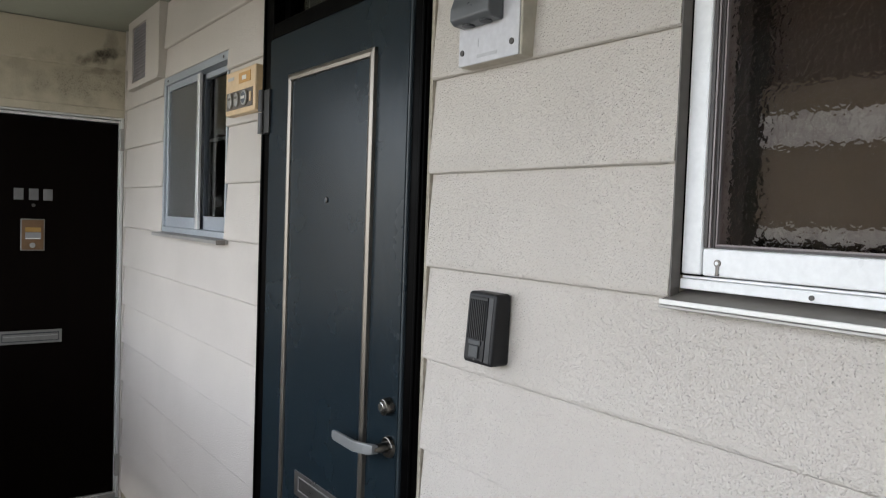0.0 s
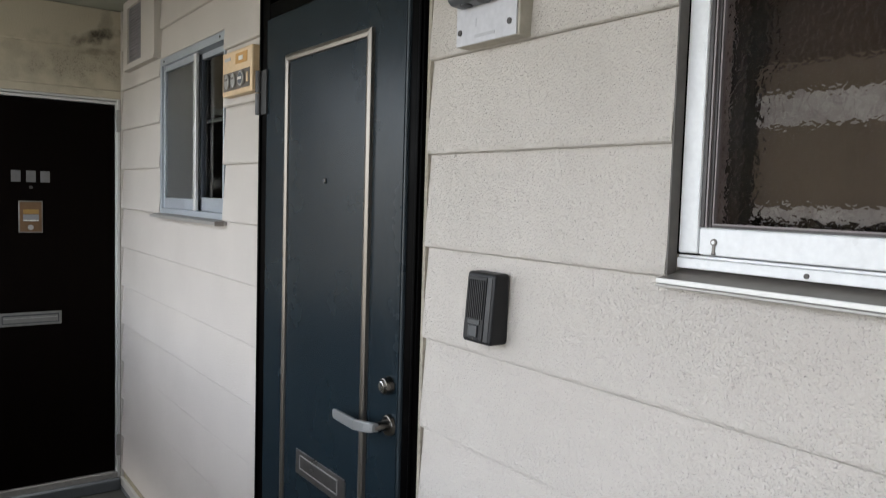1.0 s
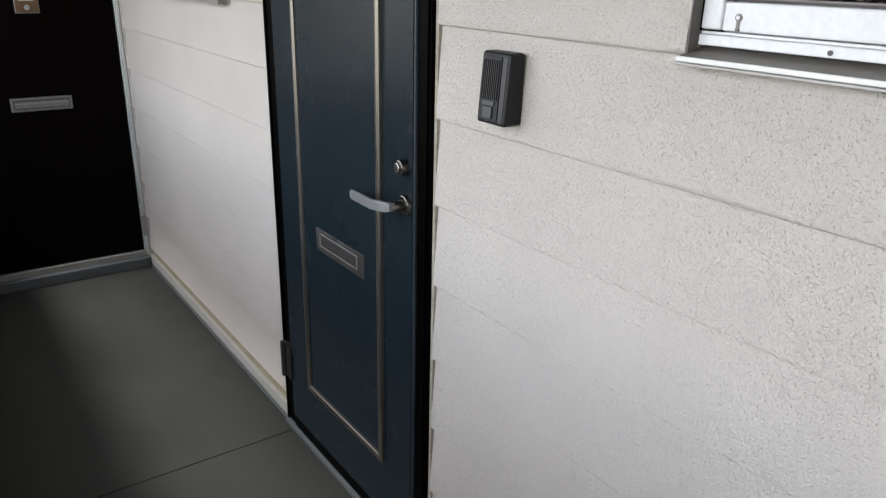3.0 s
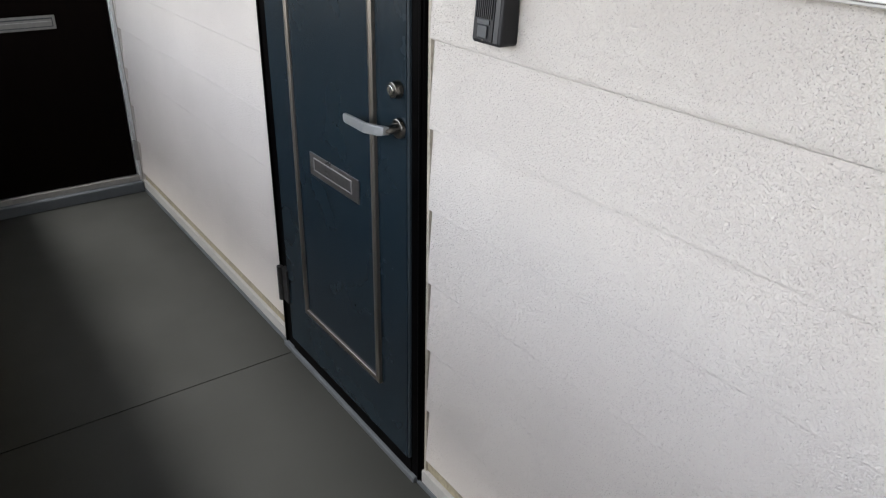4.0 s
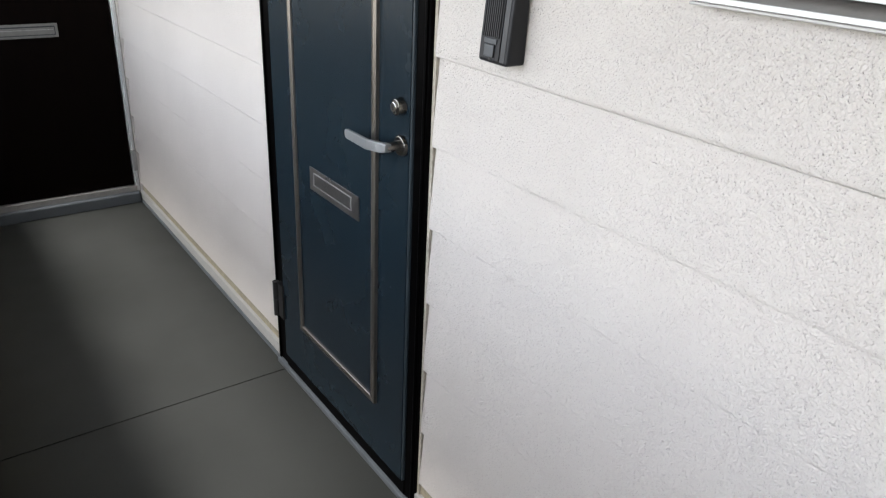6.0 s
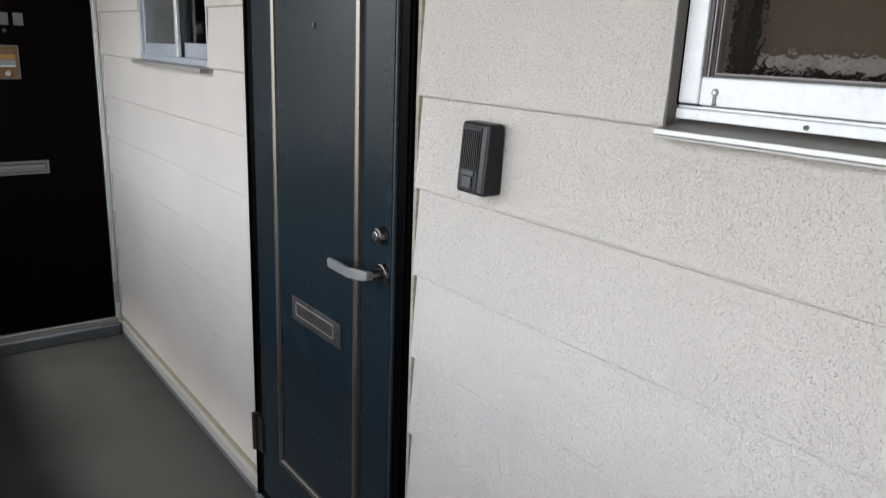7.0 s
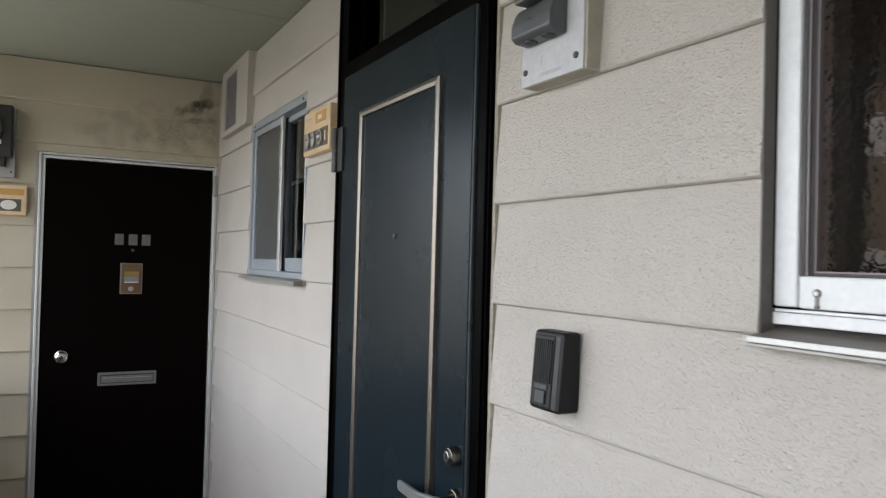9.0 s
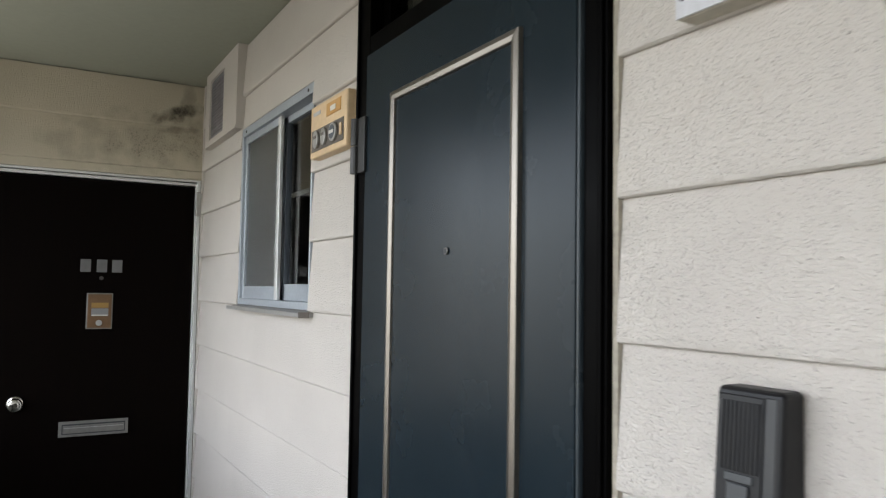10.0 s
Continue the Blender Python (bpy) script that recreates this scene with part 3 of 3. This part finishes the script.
# ---- the large window ----
def large_window():
    d = thing("window_1", (W, 0.28, WIN_Z0), "white aluminium sliding window with patterned glass", "window", kind="structure")
    f = W + 0.024
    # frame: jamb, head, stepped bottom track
    part("reveal", box(W + 0.003, f - 0.0003, WIN_Y1 - 0.0030, WIN_Y1 - 0.0005, WIN_Z0 + 0.004, WIN_Z1), REVEAL, d, "grey-brown side of the opening with its shade painted in")
    part("frame_jamb", box(f, f + 0.035, 1.031, WIN_Y1 - 0.0040, 1.4845, WIN_Z1, 0.003), WHITE_ALU, d, "white aluminium jamb")
    part("frame_jamb", box(f, f + 0.075, WIN_Y0, WIN_Y0 + 0.03, 1.482, WIN_Z1, 0.003), WHITE_ALU, d)
    part("frame_head", box(f, f + 0.075, WIN_Y0 + 0.03, 1.031, WIN_Z1 - 0.04, WIN_Z1, 0.003), WHITE_ALU, d)
    part("bottom_track", box(f - 0.001, f + 0.075, WIN_Y0, WIN_Y1 - 0.0035, 1.4625, 1.4775, 0.002), WHITE_ALU, d, "bottom track")
    part("bottom_track", box(f + 0.004, f + 0.075, WIN_Y0, WIN_Y1 - 0.0035, 1.4780, 1.4818, 0.001), WHITE_ALU, d)
    # black strips paint the shadow lines beside and below the jamb
    part("gap_shade_strip", box(f + 0.002, f + 0.030, WIN_Y1 - 0.0038, WIN_Y1 - 0.0004, 1.4820, WIN_Z1), FRAME_BLACK, d, "black strip painting the shadow line beside the jamb")
    part("gap_shade_strip", box(f + 0.002, f + 0.034, 1.031, WIN_Y1 - 0.0040, 1.4822, 1.4843), FRAME_BLACK, d)
    # fillers added to paint the inside dark and hide the bright jamb
    part("unlit_filler", box(f + 0.036, f + 0.125, 0.992, 1.0305, 1.4825, WIN_Z1 - 0.04), UNLIT_LINER, d, "dark brown filler painting the unlit inside")
    part("unlit_filler", box(f + 0.036, f + 0.125, WIN_Y0 + 0.031, 0.9915, 1.4825, 1.520), UNLIT_LINER, d)
    # sash
    sash = part("sash_rail", box(f + 0.003, f + 0.035, WIN_Y0 + 0.03, 1.0305, 1.4835, 1.5225, 0.003), WHITE_ALU, d, "white bottom rail of the sash")
    part("finger_lock", box(f + 0.0008, f + 0.003, 1.003, 1.008, 1.486, 1.502, 0.001), SILL_BROWN, sash, "small worn metal catch")
    ring = disc((f + 0.003, 1.0055, 1.5025), 0.0052, 0.0025, bevel=0.0008)
    part("finger_lock_eye", ring, SILL_BROWN, sash)
    part("finger_lock_pin", disc((f + 0.0005, 1.0055, 1.5025), 0.0026, 0.001, sides=14), WHITE_ALU, sash)
    part("finger_lock_foot", box(f + 0.0015, f + 0.003, 1.0025, 1.0085, 1.4845, 1.4885), SCREW, sash)
    for y in (0.869, 0.30, -0.2):
        part("screw", disc((f - 0.001, y, 1.4690), 0.0034, 0.002, sides=14), SCREW, d, "screw head")
    top = WIN_Z1 - 0.04
    part("sash_stile", box(f + 0.004, f + 0.035, 1.0245, 1.0305, 1.523, top, 0.001), GASKET, d, "dark brown stile")
    part("stile_edge", box(f + 0.006, f + 0.035, 1.0215, 1.0242, 1.523, top), GASKET_LIGHT, d)
    part("stile_edge", box(f + 0.010, f + 0.035, 1.0172, 1.0212, 1.523, top), GASKET, d)
    part("stile_edge", box(f + 0.012, f + 0.035, 1.0145, 1.0169, 1.523, top), GASKET_LIGHT, d)
    part("bead", box(f + 0.008, f + 0.035, WIN_Y0 + 0.03, 1.0142, 1.523, 1.5262), GASKET, d)
    part("bead", box(f + 0.010, f + 0.035, WIN_Y0 + 0.03, 1.0142, 1.5264, 1.5285), GASKET_LIGHT, d)
    pane = part("pane", box(f + 0.018, f + 0.022, WIN_Y0 + 0.03, 1.0144, 1.5286, top), WINDOW_CLEAR, d, "wavy patterned glass pane")
    pane.visible_shadow = False
    # only the inner face of the glass is patterned
    pane.data.materials.append(PATTERNED)
    for poly in pane.data.polygons:
        poly.material_index = 1 if poly.normal.x > 0.5 else 0
    # sill
    sill = part("window_sill", extrude_profile([(W - 0.0115, 1.436), (W - 0.0115, 1.4475), (f + 0.03, 1.4622), (f + 0.03, 1.436)], "y", WIN_Y0 - 0.04, WIN_Y1 + 0.002), SILL_BROWN, d, "projecting weathered sill")
    part("sill_lip", box(W - 0.0145, W - 0.0117, WIN_Y0 - 0.04, WIN_Y1 + 0.003, 1.4405, 1.4482, 0.001), ALU, sill, "bright sill lip")
    part("sill_drip", box(W - 0.0155, W - 0.0117, WIN_Y0 - 0.04, WIN_Y1 + 0.003, 1.4355, 1.4396, 0.0008), GREY_METAL, sill)


large_window()


def reflection_panels():
    # panels added behind the pane to paint its reflections
    d = thing("reflection_panels", (W + 0.12, 0.3, 1.53), "brown panels with pale bands, standing in for reflections in patterned glass", "blind")
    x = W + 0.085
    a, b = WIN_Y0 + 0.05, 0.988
    part("band", box(x, x + 0.006, a, b, 1.536, 1.556), REFLECT_PALE, d, "pale bottom band")
    part("panel", box(x, x + 0.006, a, b, 1.5565, 1.6665), REFLECT_BROWN, d)
    part("band", box(x, x + 0.006, a, b, 1.667, 1.711), REFLECT_PALE, d, "pale band")
    part("panel", box(x, x + 0.006, a, b, 1.7115, 1.750), REFLECT_BROWN, d)
    part("panel", box(x + 0.02, x + 0.026, a, b + 0.003, 1.7505, 2.24), REFLECT_DARK, d, "dark brown upper part")
    part("panel", box(x + 0.03, x + 0.034, a, b + 0.003, 1.525, 1.75), REFLECT_DARK, d)


reflection_panels()


# ---- the small window ----
def small_window():
    d = thing("window_2", (W, 3.3, SW_Z0), "bluish aluminium sliding window with frosted glass", "window", kind="structure")
    f = W + 0.004
    for a, b in ((SW_Y0 + 0.001, SW_Y0 + 0.010), (SW_Y1 - 0.020, SW_Y1 - 0.001)):
        part("frame_jamb", box(f, f + 0.09, a, b, SW_Z0, SW_Z1 - 0.001, 0.002), ALU_BLUE, d, "bluish aluminium jamb")
    part("frame_head", box(f, f + 0.09, SW_Y0 + 0.010, SW_Y1 - 0.020, SW_Z1 - 0.032, SW_Z1 - 0.001, 0.002), ALU_BLUE, d)
    part("bottom_track", box(f, f + 0.09, SW_Y0 + 0.010, SW_Y1 - 0.020, SW_Z0, SW_Z0 + 0.022, 0.002), ALU_BLUE, d)
    # outer sash, over the far half
    x, y0, y1, z0, z1 = f + 0.010, 3.250, SW_Y1 - 0.020, SW_Z0 + 0.022, SW_Z1 - 0.032
    sash = part("sash", box(x, x + 0.012, y0, y0 + 0.030, z0, z1, 0.002), ALU, d, "sliding sash with frosted glass")
    part("stile", box(x, x + 0.022, y1 - 0.020, y1, z0, z1, 0.002), ALU_BLUE, sash)
    part("rail", box(x + 0.001, x + 0.022, y0 + 0.030, y1 - 0.020, z0, z0 + 0.045, 0.002), ALU_BLUE, sash)
    part("rail", box(x + 0.001, x + 0.022, y0 + 0.030, y1 - 0.020, z1 - 0.026, z1, 0.002), ALU_BLUE, sash)
    part("pane", box(x + 0.010, x + 0.014, y0 + 0.030, y1 - 0.020, z0 + 0.045, z1 - 0.026), FROSTED, sash, "frosted pane").visible_shadow = False
    # inner sash, over the near half
    x, y0, y1 = f + 0.034, SW_Y0 + 0.010, 3.285
    sash = part("sash", box(x, x + 0.022, y1 - 0.03, y1, z0, z1, 0.002), SASH_DARK, d, "inner sliding sash with dark glass")
    part("stile", box(x, x + 0.022, y0, y0 + 0.014, z0, z1, 0.002), ALU_BLUE, sash)
    part("rail", box(x + 0.001, x + 0.022, y0 + 0.014, y1 - 0.03, z0, z0 + 0.052, 0.002), ALU_BLUE, sash)
    part("rail", box(x + 0.001, x + 0.022, y0 + 0.014, y1 - 0.03, z1 - 0.022, z1, 0.002), ALU_BLUE, sash)
    part("pane", box(x + 0.010, x + 0.014, y0 + 0.014, y1 - 0.03, z0 + 0.052, z1 - 0.022), CLEAR, sash, "dark clear pane").visible_shadow = False
    # bar added as a stand-in for the pale line in the glass
    part("stand_in_bar", box(x + 0.040, x + 0.052, SW_Y0 + 0.0005, SW_Y1 - 0.0005, 1.815, 1.829, 0.002), FLAP_METAL, d, "added bar standing in for a pale line in the glass")
    for y, z in ((SW_Y0 + 0.045, SW_Z1 - 0.018), (SW_Y1 - 0.06, SW_Z1 - 0.018)):
        part("screw", disc((f, y, z), 0.005, 0.002, sides=12), SCREW, d)
    sill = part("window_sill", extrude_profile([(W - 0.030, SW_Z0 - 0.018), (W - 0.030, SW_Z0 - 0.006), (W + 0.02, SW_Z0), (W + 0.02, SW_Z0 - 0.018)], "y", SW_Y0 - 0.016, SW_Y1 + 0.030), GREY_METAL, d, "projecting grey sill")
    part("sill_end", box(W - 0.031, W + 0.0, SW_Y0 - 0.019, SW_Y0 - 0.0162, SW_Z0 - 0.020, SW_Z0 - 0.004), SILL_BROWN, sill)


small_window()


# ---- fixtures on the flat wall ----
def intercom():
    d = thing("door_intercom", (W, 1.442, 1.288), "black plastic door intercom with a ribbed speaker", "intercom")
    y0, y1, z0, z1, f = 1.409, 1.491, 1.286, 1.418, W - 0.030

    def leaning(bm):
        for v in bm.verts:
            if v.co.x < W - 0.005:
                v.co.x -= 0.010 * (z1 - v.co.z) / (z1 - z0)
        return bm

    part("body", leaning(box(f, W + 0.006, y0, y1, z0, z1, 0.007, segments=4)), BLACK_PLASTIC, d)
    part("front_plate", leaning(box(f - 0.002, f + 0.001, y0 + 0.021, y1 - 0.006, z0 + 0.007, z1 - 0.008, 0.001)), BLACK_PLASTIC, d)
    part("bezel", leaning(box(f - 0.0012, f + 0.001, y0 + 0.006, y0 + 0.019, z0 + 0.006, z1 - 0.007, 0.001)), BEZEL, d, "dark grey side bezel")
    for i in range(9):
        y = y0 + 0.025 + i * 0.0054
        part("rib", leaning(box(f - 0.0042, f - 0.0018, y, y + 0.0027, z0 + 0.046, z1 - 0.014)), BLACK_PLASTIC, d)
    part("call_button", leaning(box(f - 0.0055, f - 0.0018, y0 + 0.034, y0 + 0.060, z0 + 0.012, z0 + 0.034, 0.0015)), GREY_BUTTON, d, "dark grey call button")
    part("name_window", leaning(box(f - 0.004, f - 0.0018, y0 + 0.030, y0 + 0.064, z0 + 0.0355, z0 + 0.044, 0.0008)), GREY_BUTTON, d)
    part("screw", leaning(disc((f - 0.0018, y0 + 0.046, z0 + 0.0085), 0.002, 0.001, sides=10)), SCREW, d)


intercom()


def meter(name, y0, y1, z0, z1, label):
    """An electricity meter on its board, on the flat wall: the board hangs from z0 to z1."""
    d = thing(name, (W, (y0 + y1) / 2, z0), label, "electric meter")
    f = W - 0.030
    part("board", box(f + 0.003, W + 0.010, y0 - 0.004, y1, z0 - 0.001, z1, 0.003), METER_SIDE, d, "beige backing board")
    part("plate", box(f, f + 0.0032, y0, y1, z0, z1, 0.001), METER_PLATE, d, "pale grey plate")
    for y, z in ((y0 + 0.018, z0 + 0.025), (y1 - 0.012, z0 + 0.025), (y0 + 0.018, z1 - 0.03), (y1 - 0.010, z1 - 0.03)):
        part("screw", disc((f, y, z), 0.0056, 0.002, sides=14), SCREW, d)
    c = (y0 + y1) / 2
    part("print_bar", box(f - 0.0004, f, c - 0.028, c + 0.030, z0 + 0.010, z0 + 0.016), MARK, d, "faded printed bar")
    part("print_bar", box(f - 0.0004, f, c + 0.026, c + 0.0275, z0 + 0.030, z0 + 0.046), MARK, d)
    # terminal cover: deeper at its foot, sloped towards the top
    m0, m1 = y0 + 0.042, y1 - 0.017
    cover = extrude_profile([(f - 0.001, z0 + 0.067), (f - 0.028, z0 + 0.069), (f - 0.037, z0 + 0.077), (f - 0.037, z0 + 0.098), (f - 0.030, z0 + 0.118), (f - 0.020, z0 + 0.130), (f - 0.001, z0 + 0.134)], "y", m0, m1)
    bmesh.ops.bevel(cover, geom=[e for e in cover.edges], offset=0.003, segments=2, affect="EDGES", profile=0.5)
    part("terminal_cover", cover, METER_GREY, d, "dark grey terminal cover")
    for y in (m0 + 0.03, m1 - 0.032):
        bm = bmesh.new()
        bmesh.ops.create_cone(bm, cap_ends=True, segments=14, radius1=0.012, radius2=0.012, depth=0.005, matrix=Matrix.Translation((f - 0.016, y, z0 + 0.0685)))
        part("cable_hole_shade", bm, SLOT_DARK, d)
    part("body", box(f - 0.036, f - 0.001, m0 + 0.008, m1 - 0.004, z0 + 0.135, z1 - 0.02, 0.006), METER_GREY, d, "dark meter body")
    part("seal_tag", box(f - 0.046, f - 0.0365, c - 0.008, c + 0.035, z0 + 0.136, z0 + 0.146, 0.002), PALE_CARD, d, "pale plastic seal tag")
    part("glass_face", box(f - 0.052, f - 0.036, m0 + 0.016, m1 - 0.012, z0 + 0.165, z1 - 0.035, 0.006), SLOT_DARK, d, "dark glass face")
    return d


meter("electric_meter", 1.377, 1.549, 1.841, 2.16, "grey electricity meter on a pale plate")


def wall_chime():
    d = thing("gas_panel", (W, 2.66, 1.85), "aged beige wall panel with round dials beside a door", "wall panel")
    y0, y1, z0, z1, f = 2.591, 2.848, 1.862, 2.004, W - 0.026
    part("body", box(f, W + 0.008, y0, y1, z0, z1, 0.005), BEIGE, d)
    part("label_plate", box(f - 0.002, f, 2.627, 2.725, 1.957, 1.990, 0.001), AMBER, d, "amber label plate")
    part("label_card", box(f - 0.003, f - 0.002, 2.660, 2.695, 1.966, 1.979), PALE_CARD, d, "pale card")
    part("print_bar", box(f - 0.0006, f, 2.772, 2.825, 1.975, 1.985), MARK, d)
    part("dial_plate", box(f - 0.002, f, 2.606, 2.834, 1.878, 1.936, 0.001), DARK_FACE, d, "dark dial plate")
    for y, r, tall, dark in ((2.664, 0.024, 1.0, True), (2.730, 0.017, 1.35, False), (2.786, 0.0185, 1.3, False)):
        knob = disc((f - 0.002, y, 0), r, 0.008, bevel=0.002)
        for v in knob.verts:
            v.co.z = v.co.z * tall + 1.907
        dial = part("dial", knob, GREY_METAL, d, "round grey dial")
        if dark:
            part("dial_face", disc((f - 0.0098, y, 1.907), r * 0.74, 0.001), SASH_DARK, dial, "dark blue dial face")
            part("dial_mark", box(f - 0.0122, f - 0.0109, y - r * 0.6, y + r * 0.6, 1.903, 1.911), PALE_CARD, dial)
        else:
            part("dial_mark", box(f - 0.0112, f - 0.0099, y - r * 0.55, y + r * 0.55, 1.909, 1.916), DARK_FACE, dial)
    part("switch", box(f - 0.006, f - 0.002, 2.612, 2.624, 1.892, 1.922, 0.0015), BEIGE, d, "small beige switch")


wall_chime()


def vent_box():
    d = thing("vent_box", (W, 3.98, 2.09), "cream boxed-in vent with a grey grille under the ceiling", "vent")
    f, y0, y1, z0, z1 = W - 0.023, 3.690, 4.225, 2.108, CEIL - 0.0015
    g0, g1, h0, h1 = 3.905, 4.150, 2.136, 2.392
    part("body", walled("y", f, W + 0.024, y0, y1, z0, z1, [(g0, g1, h0, h1)]), SIDING, d)
    part("lower_trim", box(f - 0.004, f, y0 + 0.0, y1 - 0.02, z0, z0 + 0.014, 0.001), SIDING, d)
    grille = part("grille", box(f + 0.0105, f + 0.0125, g0 - 0.005, g1 + 0.005, h0 - 0.005, h1 + 0.005), GRILLE, d, "grey louvred grille")
    for i in range(18):
        z = h0 + 0.006 + i * 0.0135
        part("slat", box(f + 0.0065, f + 0.0104, g0 + 0.001, g1 - 0.001, z, z + 0.0095), GRILLE, grille)


vent_box()


# ---- fixtures on the end wall ----
def end_meter():
    d = thing("electric_meter", (0.2, END, 1.86), "dark electricity meter on a grey board beside a door", "electric meter")
    f = END - 0.028
    part("board", box(0.10, 0.306, f + 0.002, END + 0.01, 1.858, 2.175, 0.003), GREY_METAL, d, "grey backing board")
    part("body", box(0.115, 0.296, f - 0.075, f + 0.001, 1.945, 2.178, 0.01), METER_DARK, d, "dark meter body")
    part("glass_face", disc((0.195, f - 0.074, 2.07), 0.062, 0.022, axis="y", bevel=0.006), SLOT_DARK, d, "round dark glass face")
    part("terminal_cover", box(0.125, 0.268, f - 0.05, f + 0.001, 1.905, 1.953, 0.004), METER_DARK, d)
    part("seal_tag", box(0.235, 0.252, f - 0.082, f - 0.0755, 2.0, 2.02, 0.002), PALE_CARD, d)
    for x in (0.12, 0.29):
        part("screw", disc((x, f + 0.002, 1.885), 0.005, 0.002, axis="y", sides=12), SCREW, d)


end_meter()


def end_chime():
    d = thing("gas_panel", (0.25, END, 1.685), "aged beige wall panel with a pale oval beside a door", "wall panel")
    f = END - 0.026
    part("body", box(0.14, 0.358, f, END + 0.008, 1.688, 1.826, 0.005), BEIGE, d)
    part("label_plate", box(0.155, 0.345, f - 0.002, f, 1.780, 1.808, 0.001), AMBER, d)
    part("dial_plate", box(0.155, 0.335, f - 0.002, f, 1.706, 1.762, 0.001), DARK_FACE, d, "dark dial plate")
    oval = disc((0, 0, 0), 0.024, 0.006, axis="y")
    for v in oval.verts:
        v.co = Vector((v.co.x * 1.35 + 0.285, v.co.y + f - 0.002, v.co.z * 0.9 + 1.734))
    part("oval", oval, PALE_CARD, d, "pale oval")


end_chime()


# ---- lap boards of the two walls ----
def board_outline(lip, level, z0, z1, back):
    """Section of a lap board, or of a strip of it from z0 to z1: a rounded lip at its foot, leaning back to its top."""
    def lean(z):
        return lip + 0.0125 * (z - level) / LAP
    if z0 - level > 0.02:
        return [(lean(z0), z0), (lean(z1), z1), (back, z1), (back, z0)]
    return [(lean(z0) + 0.0060, z0), (lean(z0) + 0.0018, z0 + 0.0025), (lean(z0 + 0.0075), z0 + 0.0075), (lean(z1), z1), (back, z1), (back, z0 + 0.001)]


def boards_east():
    openings = [(DOOR_Y0 - 0.002, DOOR_Y1 + 0.002, 0.0, DOOR_TOP), (WIN_Y0, WIN_Y1, WIN_Z0 - 0.012, WIN_Z1), (SW_Y0, SW_Y1, SW_Z0 - 0.012, SW_Z1)]
    for i in range(13):
        level = LAP0 + LAP * i
        z0, z1 = max(level, 0.101), min(level + LAP + 0.002, CEIL - 0.001)
        if z1 - z0 < 0.012:
            continue
        # the board is cut where the head of an opening crosses it
        cuts = [z0, *sorted({o[3] for o in openings if z0 + 0.01 < o[3] < z1 - 0.01}), z1]
        for lo, hi in zip(cuts, cuts[1:]):
            mid, a, stretches = (lo + hi) / 2, BACK, []
            for o in sorted(o for o in openings if o[2] < mid < o[3]):
                stretches.append((a, o[0]))
                a = o[1]
            stretches.append((a, END - 0.002))
            for a, b in stretches:
                part("siding_board", extrude_profile(board_outline(W, level, lo, hi, W + 0.027), "y", a, b), SIDING, flat_wall)


def boards_north():
    for i in range(13):
        z0 = LAP0 + LAP * i
        z1 = min(z0 + LAP + 0.002, CEIL - 0.001)
        if z1 - z0 < 0.02:
            continue
        mid = (z0 + z1) / 2
        stretches = [(LEFT, W + 0.012)]
        if mid < FD_TOP:
            stretches = [(LEFT, FD_X0 - 0.012)]
        for a, b in stretches:
            low = max(z0, FD_TOP + 0.004) if mid > FD_TOP > z0 else z0
            outline = board_outline(END, z0, low, z1, END + 0.027)
            part("siding_board", extrude_profile(outline, "x", a, b), SIDING_END, end_wall)
    part("siding_board", box(FD_X0 - 0.012, W + 0.012, END + 0.003, END + 0.026, FD_TOP + 0.002, LAP0 + 10 * LAP - 0.001), SIDING_END, end_wall)
    # trim round the far door frame
    part("trim", box(FD_X0 - 0.012, FD_X0 - 0.0015, END + 0.004, END + 0.03, 0.066, FD_TOP), GREY_METAL, end_wall)


ORIGIN[flat_wall] = ORIGIN[end_wall] = Vector((0, 0, 0))
boards_east()
boards_north()
